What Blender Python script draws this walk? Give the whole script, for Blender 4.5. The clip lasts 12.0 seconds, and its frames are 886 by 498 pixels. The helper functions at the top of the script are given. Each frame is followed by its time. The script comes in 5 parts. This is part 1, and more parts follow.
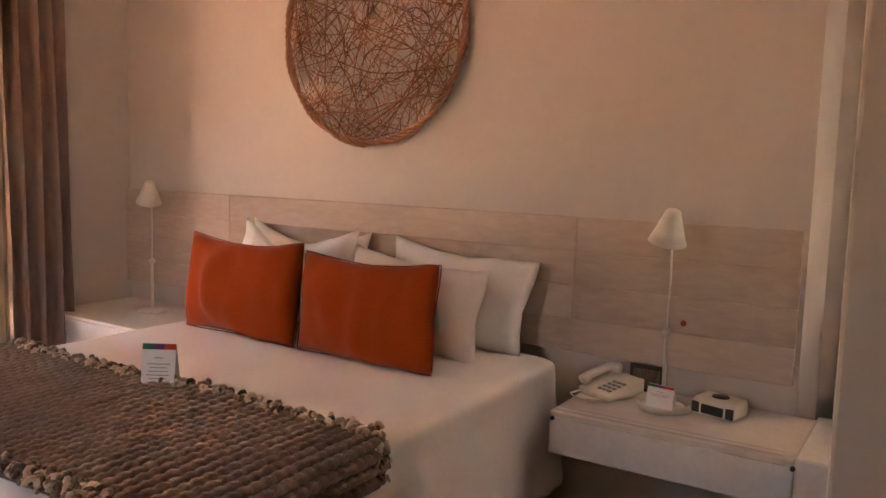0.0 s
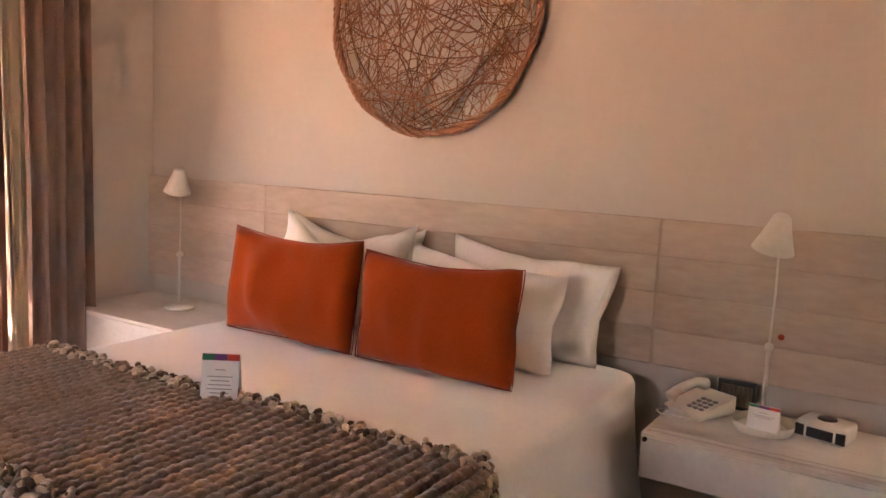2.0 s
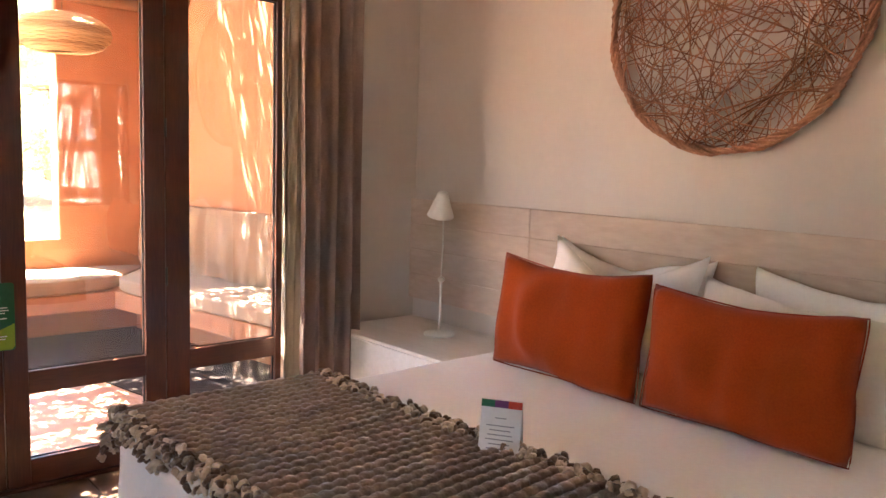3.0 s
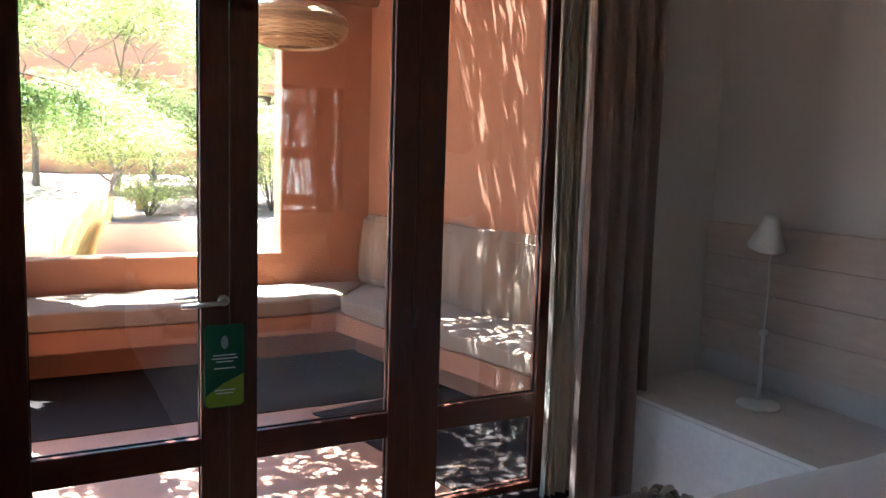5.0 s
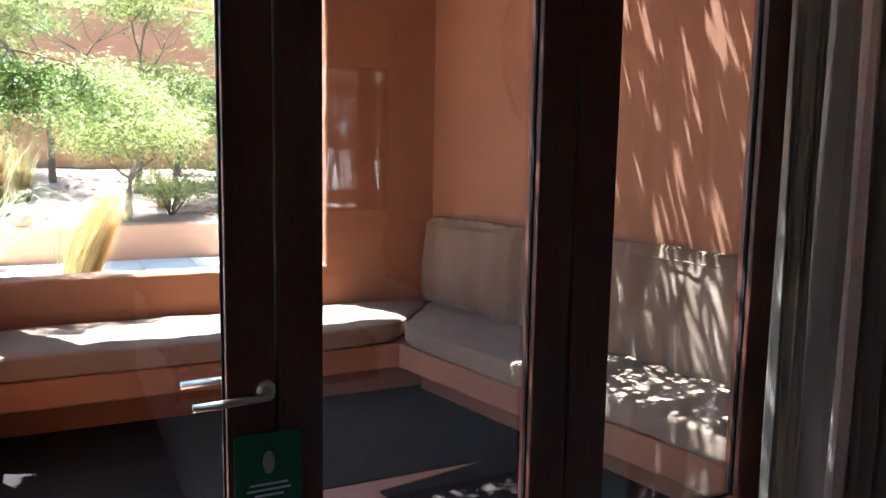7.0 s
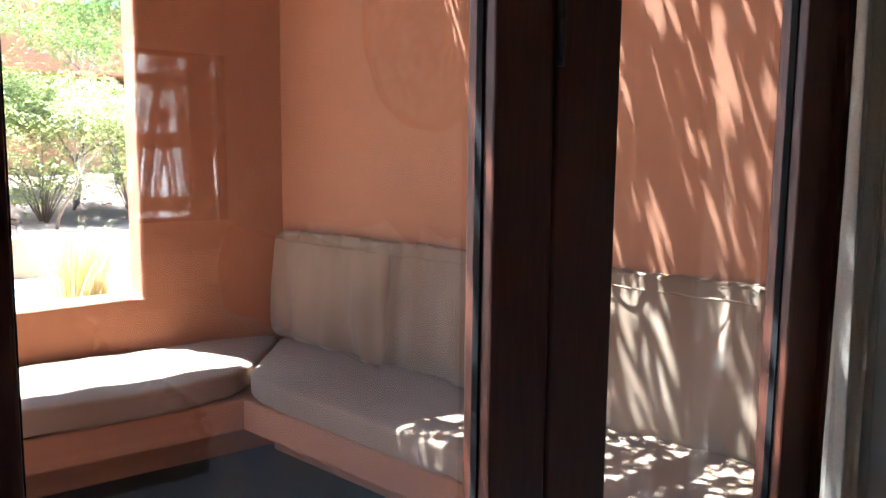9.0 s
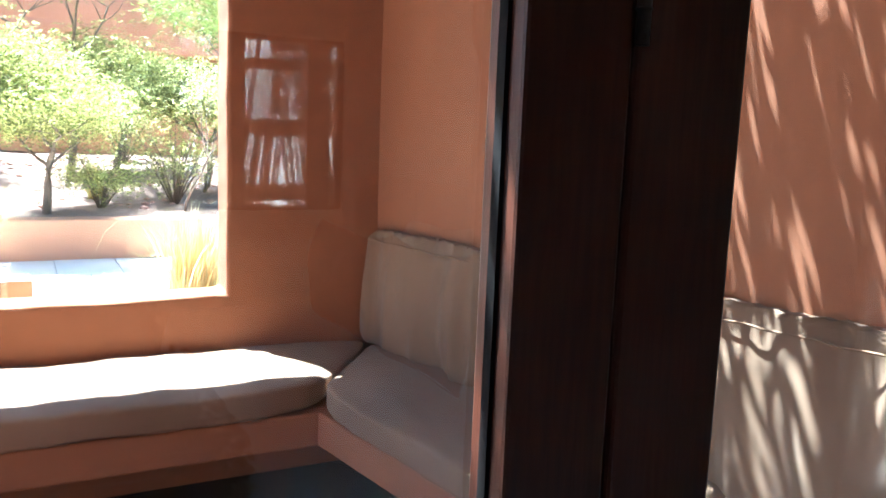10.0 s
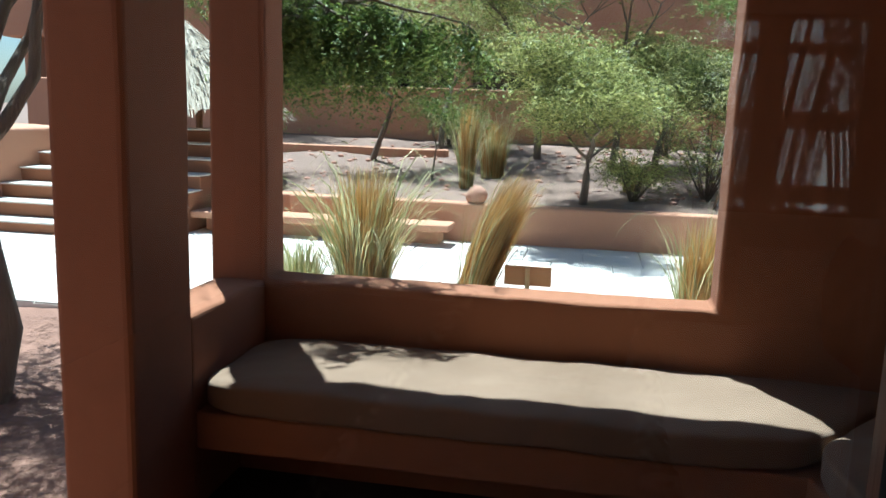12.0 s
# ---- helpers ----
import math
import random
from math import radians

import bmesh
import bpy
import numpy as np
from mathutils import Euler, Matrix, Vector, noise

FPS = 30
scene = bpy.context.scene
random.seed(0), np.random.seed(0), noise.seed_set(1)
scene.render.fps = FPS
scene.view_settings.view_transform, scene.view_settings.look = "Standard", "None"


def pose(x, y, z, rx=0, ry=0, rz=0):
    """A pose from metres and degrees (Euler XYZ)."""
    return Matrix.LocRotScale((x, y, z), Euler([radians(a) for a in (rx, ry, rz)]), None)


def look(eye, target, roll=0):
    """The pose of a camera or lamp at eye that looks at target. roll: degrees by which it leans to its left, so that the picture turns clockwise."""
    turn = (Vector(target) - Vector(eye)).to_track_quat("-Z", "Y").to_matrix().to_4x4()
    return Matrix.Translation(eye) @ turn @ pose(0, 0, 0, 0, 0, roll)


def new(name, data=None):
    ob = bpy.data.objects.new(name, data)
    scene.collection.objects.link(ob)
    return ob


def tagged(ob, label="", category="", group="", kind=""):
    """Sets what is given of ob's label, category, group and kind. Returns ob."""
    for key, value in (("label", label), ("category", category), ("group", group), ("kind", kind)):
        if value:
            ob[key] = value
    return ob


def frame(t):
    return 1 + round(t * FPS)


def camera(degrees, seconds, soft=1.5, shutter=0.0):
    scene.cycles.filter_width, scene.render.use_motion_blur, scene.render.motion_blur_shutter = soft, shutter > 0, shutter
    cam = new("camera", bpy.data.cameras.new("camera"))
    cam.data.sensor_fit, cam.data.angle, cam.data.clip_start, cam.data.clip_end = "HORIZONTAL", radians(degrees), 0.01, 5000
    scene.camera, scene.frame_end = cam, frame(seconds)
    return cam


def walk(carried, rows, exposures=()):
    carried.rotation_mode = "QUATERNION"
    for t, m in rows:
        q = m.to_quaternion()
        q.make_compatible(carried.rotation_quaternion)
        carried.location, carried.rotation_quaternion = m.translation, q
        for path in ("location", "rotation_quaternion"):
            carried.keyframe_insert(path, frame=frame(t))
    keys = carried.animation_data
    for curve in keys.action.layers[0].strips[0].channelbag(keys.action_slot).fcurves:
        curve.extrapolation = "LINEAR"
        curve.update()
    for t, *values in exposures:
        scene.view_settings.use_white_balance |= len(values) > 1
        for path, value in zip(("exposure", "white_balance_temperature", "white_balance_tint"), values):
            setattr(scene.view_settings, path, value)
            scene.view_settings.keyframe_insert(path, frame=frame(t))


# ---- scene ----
PATH = [
    (0, (4.315, -3.221, 1.445), (3.244, -1.547, 1.221), 1.4),
    (0.5, (4.217, -3.173, 1.454), (3.356, -1.385, 1.202), 2.2),
    (1, (4.128, -3.16, 1.453), (3.363, -1.331, 1.194), 2.8),
    (1.5, (3.993, -3.18, 1.452), (3.174, -1.373, 1.195), 2.9),
    (2, (3.864, -3.177, 1.453), (2.829, -1.484, 1.201), 2.6),
    (2.5, (3.678, -3.107, 1.436), (2.391, -1.595, 1.201), 2.2),
    (3, (3.512, -3.039, 1.449), (2.027, -1.719, 1.225), 1.8),
    (3.5, (3.26, -2.986, 1.453), (1.675, -1.786, 1.237), 1.4),
    (5.5, (2.17, -2.824, 1.473), (0.378, -1.969, 1.235), 1.4),
    (6, (1.821, -2.755, 1.442), (-0.007, -1.98, 1.201), 0.9),
    (6.5, (1.548, -2.671, 1.447), (-0.289, -1.919, 1.204), 1.2),
    (7, (1.251, -2.621, 1.443), (-0.525, -1.737, 1.187), 1.0),
    (7.5, (1.002, -2.532, 1.442), (-0.706, -1.524, 1.186), 0.9),
    (9.3, (0.308, -2.116, 1.408), (-1.266, -0.906, 1.163), 0.6),
    (9.5, (0.246, -2.034, 1.447), (-1.385, -0.907, 1.182), 1.2),
    (10, (0.17, -1.908, 1.442), (-1.581, -0.982, 1.165), 2.3),
    (10.5, (0.047, -1.828, 1.405), (-1.795, -1.114, 1.094), 2.1),
    (11, (-0.108, -1.744, 1.378), (-2.028, -1.278, 1.066), 2.1),
    (11.5, (-0.144, -1.724, 1.429), (-2.118, -1.65, 1.111), 2.1),
    (12, (-0.196, -1.648, 1.44), (-2.134, -2.009, 1.102), 1.9),
]
cam = camera(58.7, 12.0)

walk(cam, [(t, look(eye, target, roll)) for t, eye, target, roll in PATH],
     [(0.0, 6.1, 8300, 32), (1.5, 6.55, 8300, 32), (2.5, 6.45, 7300, 23), (3.6, 6.05, 6300, 9), (5.3, 4.35, 5000, 2),
      (7.2, 3.85, 5000, 2), (9.3, 4.45, 5000, 2), (10.0, 4.2, 5000, 2), (11.0, 2.85, 5050, 0), (12.0, 1.7, 5050, -2)])

# ---- light: high desert sun from the west-south-west, clear sky ----
SUN_EL, SUN_DIR = 70.0, Vector((0.846, 0.533, 0.0))          # way the light travels over the ground
sky_world = bpy.data.worlds.new("sky")
scene.world = sky_world
sky_world.use_nodes = True
wn = sky_world.node_tree.nodes
sky = wn.new("ShaderNodeTexSky")
sky.sky_type, sky.sun_disc = "NISHITA", False
sky.sun_elevation = radians(SUN_EL)
sky.sun_rotation = math.atan2(-SUN_DIR.x, -SUN_DIR.y)
wn["Background"].inputs["Strength"].default_value = 0.045
sky_world.node_tree.links.new(sky.outputs[0], wn["Background"].inputs["Color"])
sun_data = bpy.data.lights.new("sun", "SUN")
sun_data.energy, sun_data.angle, sun_data.color = 5.0, radians(0.53), (1.0, 0.95, 0.87)
sun = new("sun", sun_data)
low = math.cos(radians(SUN_EL)) / SUN_DIR.length
sun.matrix_world = look((-4, -3, 12), Vector((-4, -3, 12)) + Vector((SUN_DIR.x * low, SUN_DIR.y * low, -math.sin(radians(SUN_EL)))))

# warm fill lamp in an added window, brightening the bedroom from out of view
fill_lamp = bpy.data.lights.new("added_fill_light", "AREA")
fill_lamp.shape, fill_lamp.size, fill_lamp.size_y, fill_lamp.energy, fill_lamp.color = "RECTANGLE", 0.6, 1.1, 0.075, (1.0, 0.66, 0.46)
new("added_fill_light", fill_lamp).matrix_world = look((2.05, -4.87, 1.53), (2.05, 0.0, 1.3))


# ---- materials ----
def mat(name, dark, light, scale=6.0, fine=60.0, rough=0.75, bump=0.15, bump_scale=None, metal=0.0, stretch=(1, 1, 1), spec=0.4,
        vary=0.0, sheen=0.0, translucent=0.0, rough_vary=0.1, island=False, contrast=0.5, distance=0.01):
    """A procedural surface: two scales of noise between two colours, fine relief, uneven gloss."""
    m = bpy.data.materials.new(name)
    m.use_nodes = True
    n, l = m.node_tree.nodes, m.node_tree.links
    bsdf, out = n["Principled BSDF"], n["Material Output"]
    co = n.new("ShaderNodeTexCoord")
    mp = n.new("ShaderNodeMapping")
    mp.inputs["Scale"].default_value = stretch
    l.new(co.outputs["Object"], mp.inputs["Vector"])
    big = n.new("ShaderNodeTexNoise")
    big.inputs["Scale"].default_value, big.inputs["Detail"].default_value = scale, 4
    small = n.new("ShaderNodeTexNoise")
    small.inputs["Scale"].default_value, small.inputs["Detail"].default_value = fine, 3
    for tex in (big, small):
        l.new(mp.outputs[0], tex.inputs["Vector"])
    if vary:
        who = n.new("ShaderNodeNewGeometry") if island else n.new("ShaderNodeObjectInfo")
        rnd = who.outputs["Random Per Island"] if island else who.outputs["Random"]
        shift = n.new("ShaderNodeVectorMath")
        shift.operation = "ADD"
        l.new(co.outputs["Object"], shift.inputs[0])
        times = n.new("ShaderNodeVectorMath")
        times.operation = "SCALE"
        times.inputs[0].default_value = (37.0, 17.0, 29.0)
        l.new(rnd, times.inputs["Scale"])
        l.new(times.outputs[0], shift.inputs[1])
        l.new(shift.outputs[0], mp.inputs["Vector"])
    mix = n.new("ShaderNodeMath")
    mix.operation = "MULTIPLY_ADD"
    mix.inputs[1].default_value, mix.inputs[2].default_value = contrast, 0.0
    l.new(small.outputs["Fac"], mix.inputs[0])
    add = n.new("ShaderNodeMath")
    add.operation = "MULTIPLY_ADD"
    add.inputs[1].default_value = 1.0 - contrast
    l.new(big.outputs["Fac"], add.inputs[0])
    l.new(mix.outputs[0], add.inputs[2])
    last = add.outputs[0]
    if vary:
        push = n.new("ShaderNodeMath")
        push.operation = "MULTIPLY_ADD"
        push.inputs[1].default_value = vary
        l.new(rnd, push.inputs[0])
        l.new(last, push.inputs[2])
        drop = n.new("ShaderNodeMath")
        drop.operation = "SUBTRACT"
        drop.inputs[1].default_value = vary / 2
        l.new(push.outputs[0], drop.inputs[0])
        last = drop.outputs[0]
    ramp = n.new("ShaderNodeValToRGB")
    ramp.color_ramp.elements[0].position, ramp.color_ramp.elements[1].position = 0.3, 0.7
    ramp.color_ramp.elements[0].color, ramp.color_ramp.elements[1].color = (*dark, 1), (*light, 1)
    l.new(last, ramp.inputs[0])
    l.new(ramp.outputs[0], bsdf.inputs["Base Color"])
    rr = n.new("ShaderNodeMapRange")
    rr.inputs["To Min"].default_value, rr.inputs["To Max"].default_value = max(0.03, rough - rough_vary), min(1.0, rough + rough_vary)
    l.new(big.outputs["Fac"], rr.inputs["Value"])
    l.new(rr.outputs[0], bsdf.inputs["Roughness"])
    bsdf.inputs["Metallic"].default_value, bsdf.inputs["Specular IOR Level"].default_value = metal, spec
    if sheen:
        bsdf.inputs["Sheen Weight"].default_value = sheen
    if bump:
        grain = n.new("ShaderNodeTexNoise")
        grain.inputs["Scale"].default_value, grain.inputs["Detail"].default_value = bump_scale or fine, 5
        l.new(mp.outputs[0], grain.inputs["Vector"])
        b = n.new("ShaderNodeBump")
        b.inputs["Strength"].default_value, b.inputs["Distance"].default_value = bump, distance
        l.new(grain.outputs["Fac"], b.inputs["Height"])
        l.new(b.outputs[0], bsdf.inputs["Normal"])
    if translucent:
        tr = n.new("ShaderNodeBsdfTranslucent")
        l.new(ramp.outputs[0], tr.inputs["Color"])
        mx = n.new("ShaderNodeMixShader")
        mx.inputs[0].default_value = translucent
        l.new(bsdf.outputs[0], mx.inputs[1])
        l.new(tr.outputs[0], mx.inputs[2])
        l.new(mx.outputs[0], out.inputs["Surface"])
    return m


def glass_mat():
    m = bpy.data.materials.new("window_glass")
    m.use_nodes = True
    n, l = m.node_tree.nodes, m.node_tree.links
    n.remove(n["Principled BSDF"])
    clear, shine, mx, fr, power, scale = (n.new("ShaderNode" + k) for k in ("BsdfTransparent", "BsdfGlossy", "MixShader", "LayerWeight", "Math", "Math"))
    clear.inputs["Color"].default_value = (0.93, 0.95, 0.94, 1)
    shine.inputs["Roughness"].default_value = 0.02
    fr.inputs["Blend"].default_value = 0.5
    power.operation, power.inputs[1].default_value = "POWER", 4.0
    scale.operation, scale.inputs[1].default_value, scale.inputs[2].default_value = "MULTIPLY_ADD", 0.75, 0.075
    l.new(fr.outputs["Facing"], power.inputs[0])
    l.new(power.outputs[0], scale.inputs[0])
    l.new(scale.outputs[0], mx.inputs[0])
    l.new(clear.outputs[0], mx.inputs[1])
    l.new(shine.outputs[0], mx.inputs[2])
    l.new(mx.outputs[0], n["Material Output"].inputs["Surface"])
    return m


GLASS = glass_mat()
WHITE_WALL = mat("white_plaster", (0.545, 0.485, 0.43), (0.61, 0.545, 0.485), 0.9, 22, 0.88, 0.05, 30, contrast=0.25)
WHITE_PAINT = mat("white_paint", (0.68, 0.65, 0.60), (0.80, 0.77, 0.72), 3, 40, 0.6, 0.1, 60)
CEILING = mat("ceiling_white", (0.74, 0.70, 0.64), (0.80, 0.77, 0.72), 1.5, 30, 0.9, 0.05)
ROOM_FLOOR = mat("brown_floor_tile", (0.09, 0.05, 0.03), (0.17, 0.10, 0.06), 2.5, 30, 0.35, 0.05, 20, vary=0.3)
GROUT = mat("grout", (0.10, 0.08, 0.06), (0.14, 0.11, 0.09), 20, 80, 0.9, 0.1)
ADOBE = mat("orange_adobe", (0.232, 0.093, 0.044), (0.300, 0.127, 0.062), 1.6, 22, 0.9, 0.05, 30, distance=0.005, contrast=0.35)
ADOBE_PALE = mat("weathered_adobe", (0.40, 0.195, 0.115), (0.52, 0.275, 0.17), 0.8, 14, 0.92, 0.3, 25, contrast=0.4)
TERRACE_FLOOR = mat("terracotta_screed", (0.24, 0.11, 0.065), (0.34, 0.165, 0.10), 1.5, 18, 0.55, 0.1, 30)
WASHED_WOOD = mat("whitewashed_wood", (0.41, 0.305, 0.235), (0.63, 0.505, 0.41), 1.2, 16, 0.7, 0.12, 30, stretch=(0.7, 2.5, 2.5), vary=0.28, contrast=0.3, distance=0.003)
SCUFFED = mat("scuffed_white_wood", (0.64, 0.575, 0.505), (0.79, 0.735, 0.67), 3.5, 40, 0.6, 0.15, 40, stretch=(0.5, 3, 3), distance=0.003)
DOOR_WOOD = mat("red_brown_hardwood", (0.042, 0.011, 0.0055), (0.092, 0.026, 0.012), 3, 34, 0.38, 0.12, 40, stretch=(4, 4, 0.3), spec=0.4, distance=0.003)
DOOR_WOOD_FLAT = mat("red_brown_hardwood_rail", (0.042, 0.011, 0.0055), (0.092, 0.026, 0.012), 3, 34, 0.38, 0.12, 40, stretch=(4, 0.3, 4), spec=0.4, distance=0.003)
GASKET = mat("black_gasket", (0.008, 0.008, 0.008), (0.016, 0.015, 0.014), 60, 200, 0.8, 0.1, 160, spec=0.1, distance=0.002)
STEEL = mat("brushed_steel", (0.45, 0.44, 0.42), (0.62, 0.60, 0.57), 20, 200, 0.32, 0.05, 200, metal=1.0)
LINEN = mat("white_cotton", (0.81, 0.785, 0.76), (0.88, 0.86, 0.84), 3, 60, 0.9, 0.2, 9, sheen=0.2, spec=0.2, distance=0.010)
PILLOW_WHITE = mat("pillow_cotton", (0.82, 0.80, 0.77), (0.89, 0.87, 0.845), 4, 80, 0.9, 0.4, 9, sheen=0.2, spec=0.2, distance=0.014)
RUST = mat("rust_orange_cloth", (0.29, 0.040, 0.0062), (0.39, 0.060, 0.0092), 4, 160, 0.92, 0.2, 200, sheen=0.1, spec=0.1, distance=0.003)
RUST_PIPING = mat("dark_rust_piping", (0.26, 0.036, 0.010), (0.34, 0.05, 0.014), 20, 200, 0.9, 0.2)
WOOL = mat("brown_wool", (0.20, 0.142, 0.10), (0.38, 0.285, 0.21), 9, 80, 0.95, 0.5, 120, sheen=0.3, vary=0.25, island=True, spec=0.1)
WOOL_PALE = mat("mixed_fringe_wool", (0.14, 0.09, 0.056), (0.60, 0.475, 0.345), 10, 60, 0.95, 0.6, 120, sheen=0.3, vary=0.9, island=True, spec=0.1)
CURTAIN = mat("taupe_curtain", (0.25, 0.165, 0.130), (0.345, 0.235, 0.188), 3, 120, 0.9, 0.25, 240, sheen=0.2, translucent=0.1, distance=0.003)
SHEER = mat("sheer_curtain", (0.46, 0.40, 0.32), (0.58, 0.51, 0.42), 4, 160, 0.9, 0.2, 200, translucent=0.4)
TWIG = mat("brown_vine_twig", (0.20, 0.08, 0.042), (0.46, 0.22, 0.125), 14, 90, 0.7, 0.4, 120, vary=0.5, island=True)
PLASTIC = mat("ivory_plastic", (0.60, 0.55, 0.46), (0.68, 0.63, 0.54), 5, 60, 0.4, 0.03, spec=0.5)
DARK_PLASTIC = mat("dark_plastic", (0.02, 0.02, 0.02), (0.05, 0.047, 0.045), 12, 120, 0.4, 0.05)
LAMP_WHITE = mat("white_lamp_enamel", (0.60, 0.55, 0.475), (0.68, 0.63, 0.55), 6, 60, 0.35, 0.02, spec=0.5)
PAPER = mat("white_card", (0.74, 0.73, 0.72), (0.80, 0.79, 0.78), 6, 90, 0.85, 0.03)
INK = mat("grey_print", (0.30, 0.30, 0.31), (0.36, 0.36, 0.37), 20, 90, 0.9, 0.0)
RED_PRINT = mat("red_print", (0.62, 0.07, 0.04), (0.70, 0.10, 0.06), 10, 90, 0.8, 0.0)
GREEN_PRINT = mat("green_print", (0.02, 0.16, 0.09), (0.03, 0.20, 0.11), 10, 90, 0.8, 0.0)
PURPLE_PRINT = mat("purple_print", (0.16, 0.05, 0.18), (0.20, 0.07, 0.22), 10, 90, 0.8, 0.0)
TAG_GREEN = mat("green_door_card", (0.006, 0.085, 0.036), (0.009, 0.115, 0.05), 10, 90, 0.55, 0.0)
TAG_LIME = mat("lime_door_card", (0.21, 0.30, 0.015), (0.26, 0.36, 0.02), 10, 90, 0.55, 0.0)
WICKER = mat("straw_wicker", (0.26, 0.15, 0.065), (0.52, 0.35, 0.18), 12, 80, 0.8, 0.4, 120, vary=0.4, island=True)
RED_WAX = mat("dark_red_wax", (0.20, 0.012, 0.018), (0.30, 0.022, 0.03), 6, 60, 0.45, 0.05)
CANVAS = mat("taupe_canvas", (0.150, 0.097, 0.060), (0.232, 0.158, 0.106), 2.2, 60, 0.92, 0.08, 7, sheen=0.1, spec=0.15, distance=0.012, contrast=0.12)
CANE = mat("dry_cane", (0.20, 0.125, 0.06), (0.42, 0.29, 0.155), 9, 60, 0.8, 0.3, vary=0.4, island=True)
BEAM = mat("peeled_beam", (0.16, 0.085, 0.045), (0.27, 0.15, 0.08), 4, 40, 0.7, 0.3, stretch=(4, 0.4, 4))
PAVING = mat("pale_stone_paving", (0.54, 0.49, 0.43), (0.72, 0.66, 0.59), 2.0, 30, 0.9, 0.3, 40, vary=0.2)
# pinkish gravel, darkened and made blotchier to take in the trees' dappled shade
SOIL = mat("pinkish_gravel_soil", (0.115, 0.069, 0.050), (0.28, 0.188, 0.142), 1.9, 26, 0.95, 0.8, 30, distance=0.03)
BARK = mat("grey_brown_bark", (0.085, 0.06, 0.042), (0.22, 0.165, 0.12), 5, 40, 0.9, 0.8, 26, stretch=(3, 3, 0.6), distance=0.02)
LEAF = mat("feathery_leaf", (0.12, 0.145, 0.03), (0.48, 0.47, 0.165), 0.9, 10, 0.6, 0.0, vary=0.8, island=True, translucent=0.35)
LEAF_DARK = mat("deep_green_leaf", (0.070, 0.115, 0.020), (0.26, 0.32, 0.075), 0.9, 10, 0.6, 0.0, vary=0.8, island=True, translucent=0.35)
GRASS = mat("green_grass_blade", (0.24, 0.25, 0.085), (0.60, 0.56, 0.31), 2, 20, 0.7, 0.0, vary=0.8, island=True, translucent=0.3)
STRAW = mat("straw_grass_blade", (0.36, 0.19, 0.05), (0.70, 0.47, 0.18), 2, 20, 0.75, 0.0, vary=0.8, island=True, translucent=0.25)
THATCH = mat("pale_thatch", (0.38, 0.31, 0.22), (0.60, 0.52, 0.40), 5, 70, 0.95, 0.8, 60, stretch=(5, 5, 1), vary=0.4, island=True)
SIGN_WOOD = mat("varnished_sign_wood", (0.30, 0.13, 0.045), (0.42, 0.20, 0.075), 4, 40, 0.6, 0.15, stretch=(4, 0.5, 4))
DARK_FLOOR = mat("near_black_floor", (0.011, 0.007, 0.006), (0.024, 0.017, 0.015), 1.4, 9, 0.85, 0.03, 12, spec=0.08)
RED_SOIL = mat("reddish_dry_soil", (0.13, 0.062, 0.040), (0.30, 0.165, 0.115), 2.4, 30, 0.95, 0.8, 34, distance=0.03)
ROCK = mat("pink_boulder", (0.34, 0.17, 0.115), (0.46, 0.25, 0.18), 6, 40, 0.95, 0.8, 30)
# wall colour darkened to stand for the shade inside the far gallery
GALLERY_SHADE = mat("gallery_shade_brown", (0.06, 0.045, 0.035), (0.10, 0.075, 0.06), 2, 20, 0.9, 0.1)


# ---- mesh helpers ----
def obj(name, bm, material, parent=None, label="", smooth=False):
    if smooth:
        for f in bm.faces:
            f.smooth = True
    me = bpy.data.meshes.new(name)
    bm.to_mesh(me)
    bm.free()
    for m in material if isinstance(material, (list, tuple)) else (material,):
        me.materials.append(m)
    ob = new(name, me)
    ob.parent = parent
    return tagged(ob, label)


def part(name, bm, material, parent, label="", smooth=False):
    return obj(name, bm, material, parent, label, smooth)


def thing(name, at, label, category, group="", turn=0.0, kind=""):
    e = new(name)
    e.empty_display_size = 0.05
    e.matrix_world = pose(*at, 0, 0, turn)
    return tagged(e, label, category, group, kind)


def box(a, b, bevel=0.0, seg=2, bm=None):
    bm = bm or bmesh.new()
    mid, size = [(p + q) / 2 for p, q in zip(a, b)], [abs(q - p) for p, q in zip(a, b)]
    made = bmesh.ops.create_cube(bm, size=1, matrix=Matrix.Translation(mid) @ Matrix.Diagonal((*size, 1)))
    if bevel:
        edges = list({e for v in made["verts"] for e in v.link_edges})
        bmesh.ops.bevel(bm, geom=edges, offset=min(bevel, min(size) * 0.45), segments=seg, profile=0.5, affect="EDGES")
    return bm


def lathe(profile, seg=24, bm=None, m=None):
    """A turned body round z from (radius, z) pairs."""
    bm = bm or bmesh.new()
    rings = []
    for r, z in profile:
        if r < 1e-5:
            rings.append([bm.verts.new((0, 0, z))])
        else:
            rings.append([bm.verts.new((r * math.cos(k * math.tau / seg), r * math.sin(k * math.tau / seg), z)) for k in range(seg)])
    for a, b in zip(rings, rings[1:]):
        for k in range(seg):
            q = [a[k % len(a)], a[(k + 1) % len(a)], b[(k + 1) % len(b)], b[k % len(b)]]
            q = [v for n, v in enumerate(q) if v not in q[:n]]
            if len(q) > 2:
                bm.faces.new(q)
    if m is not None:
        bmesh.ops.transform(bm, matrix=m, verts=[v for ring in rings for v in ring])
    return bm


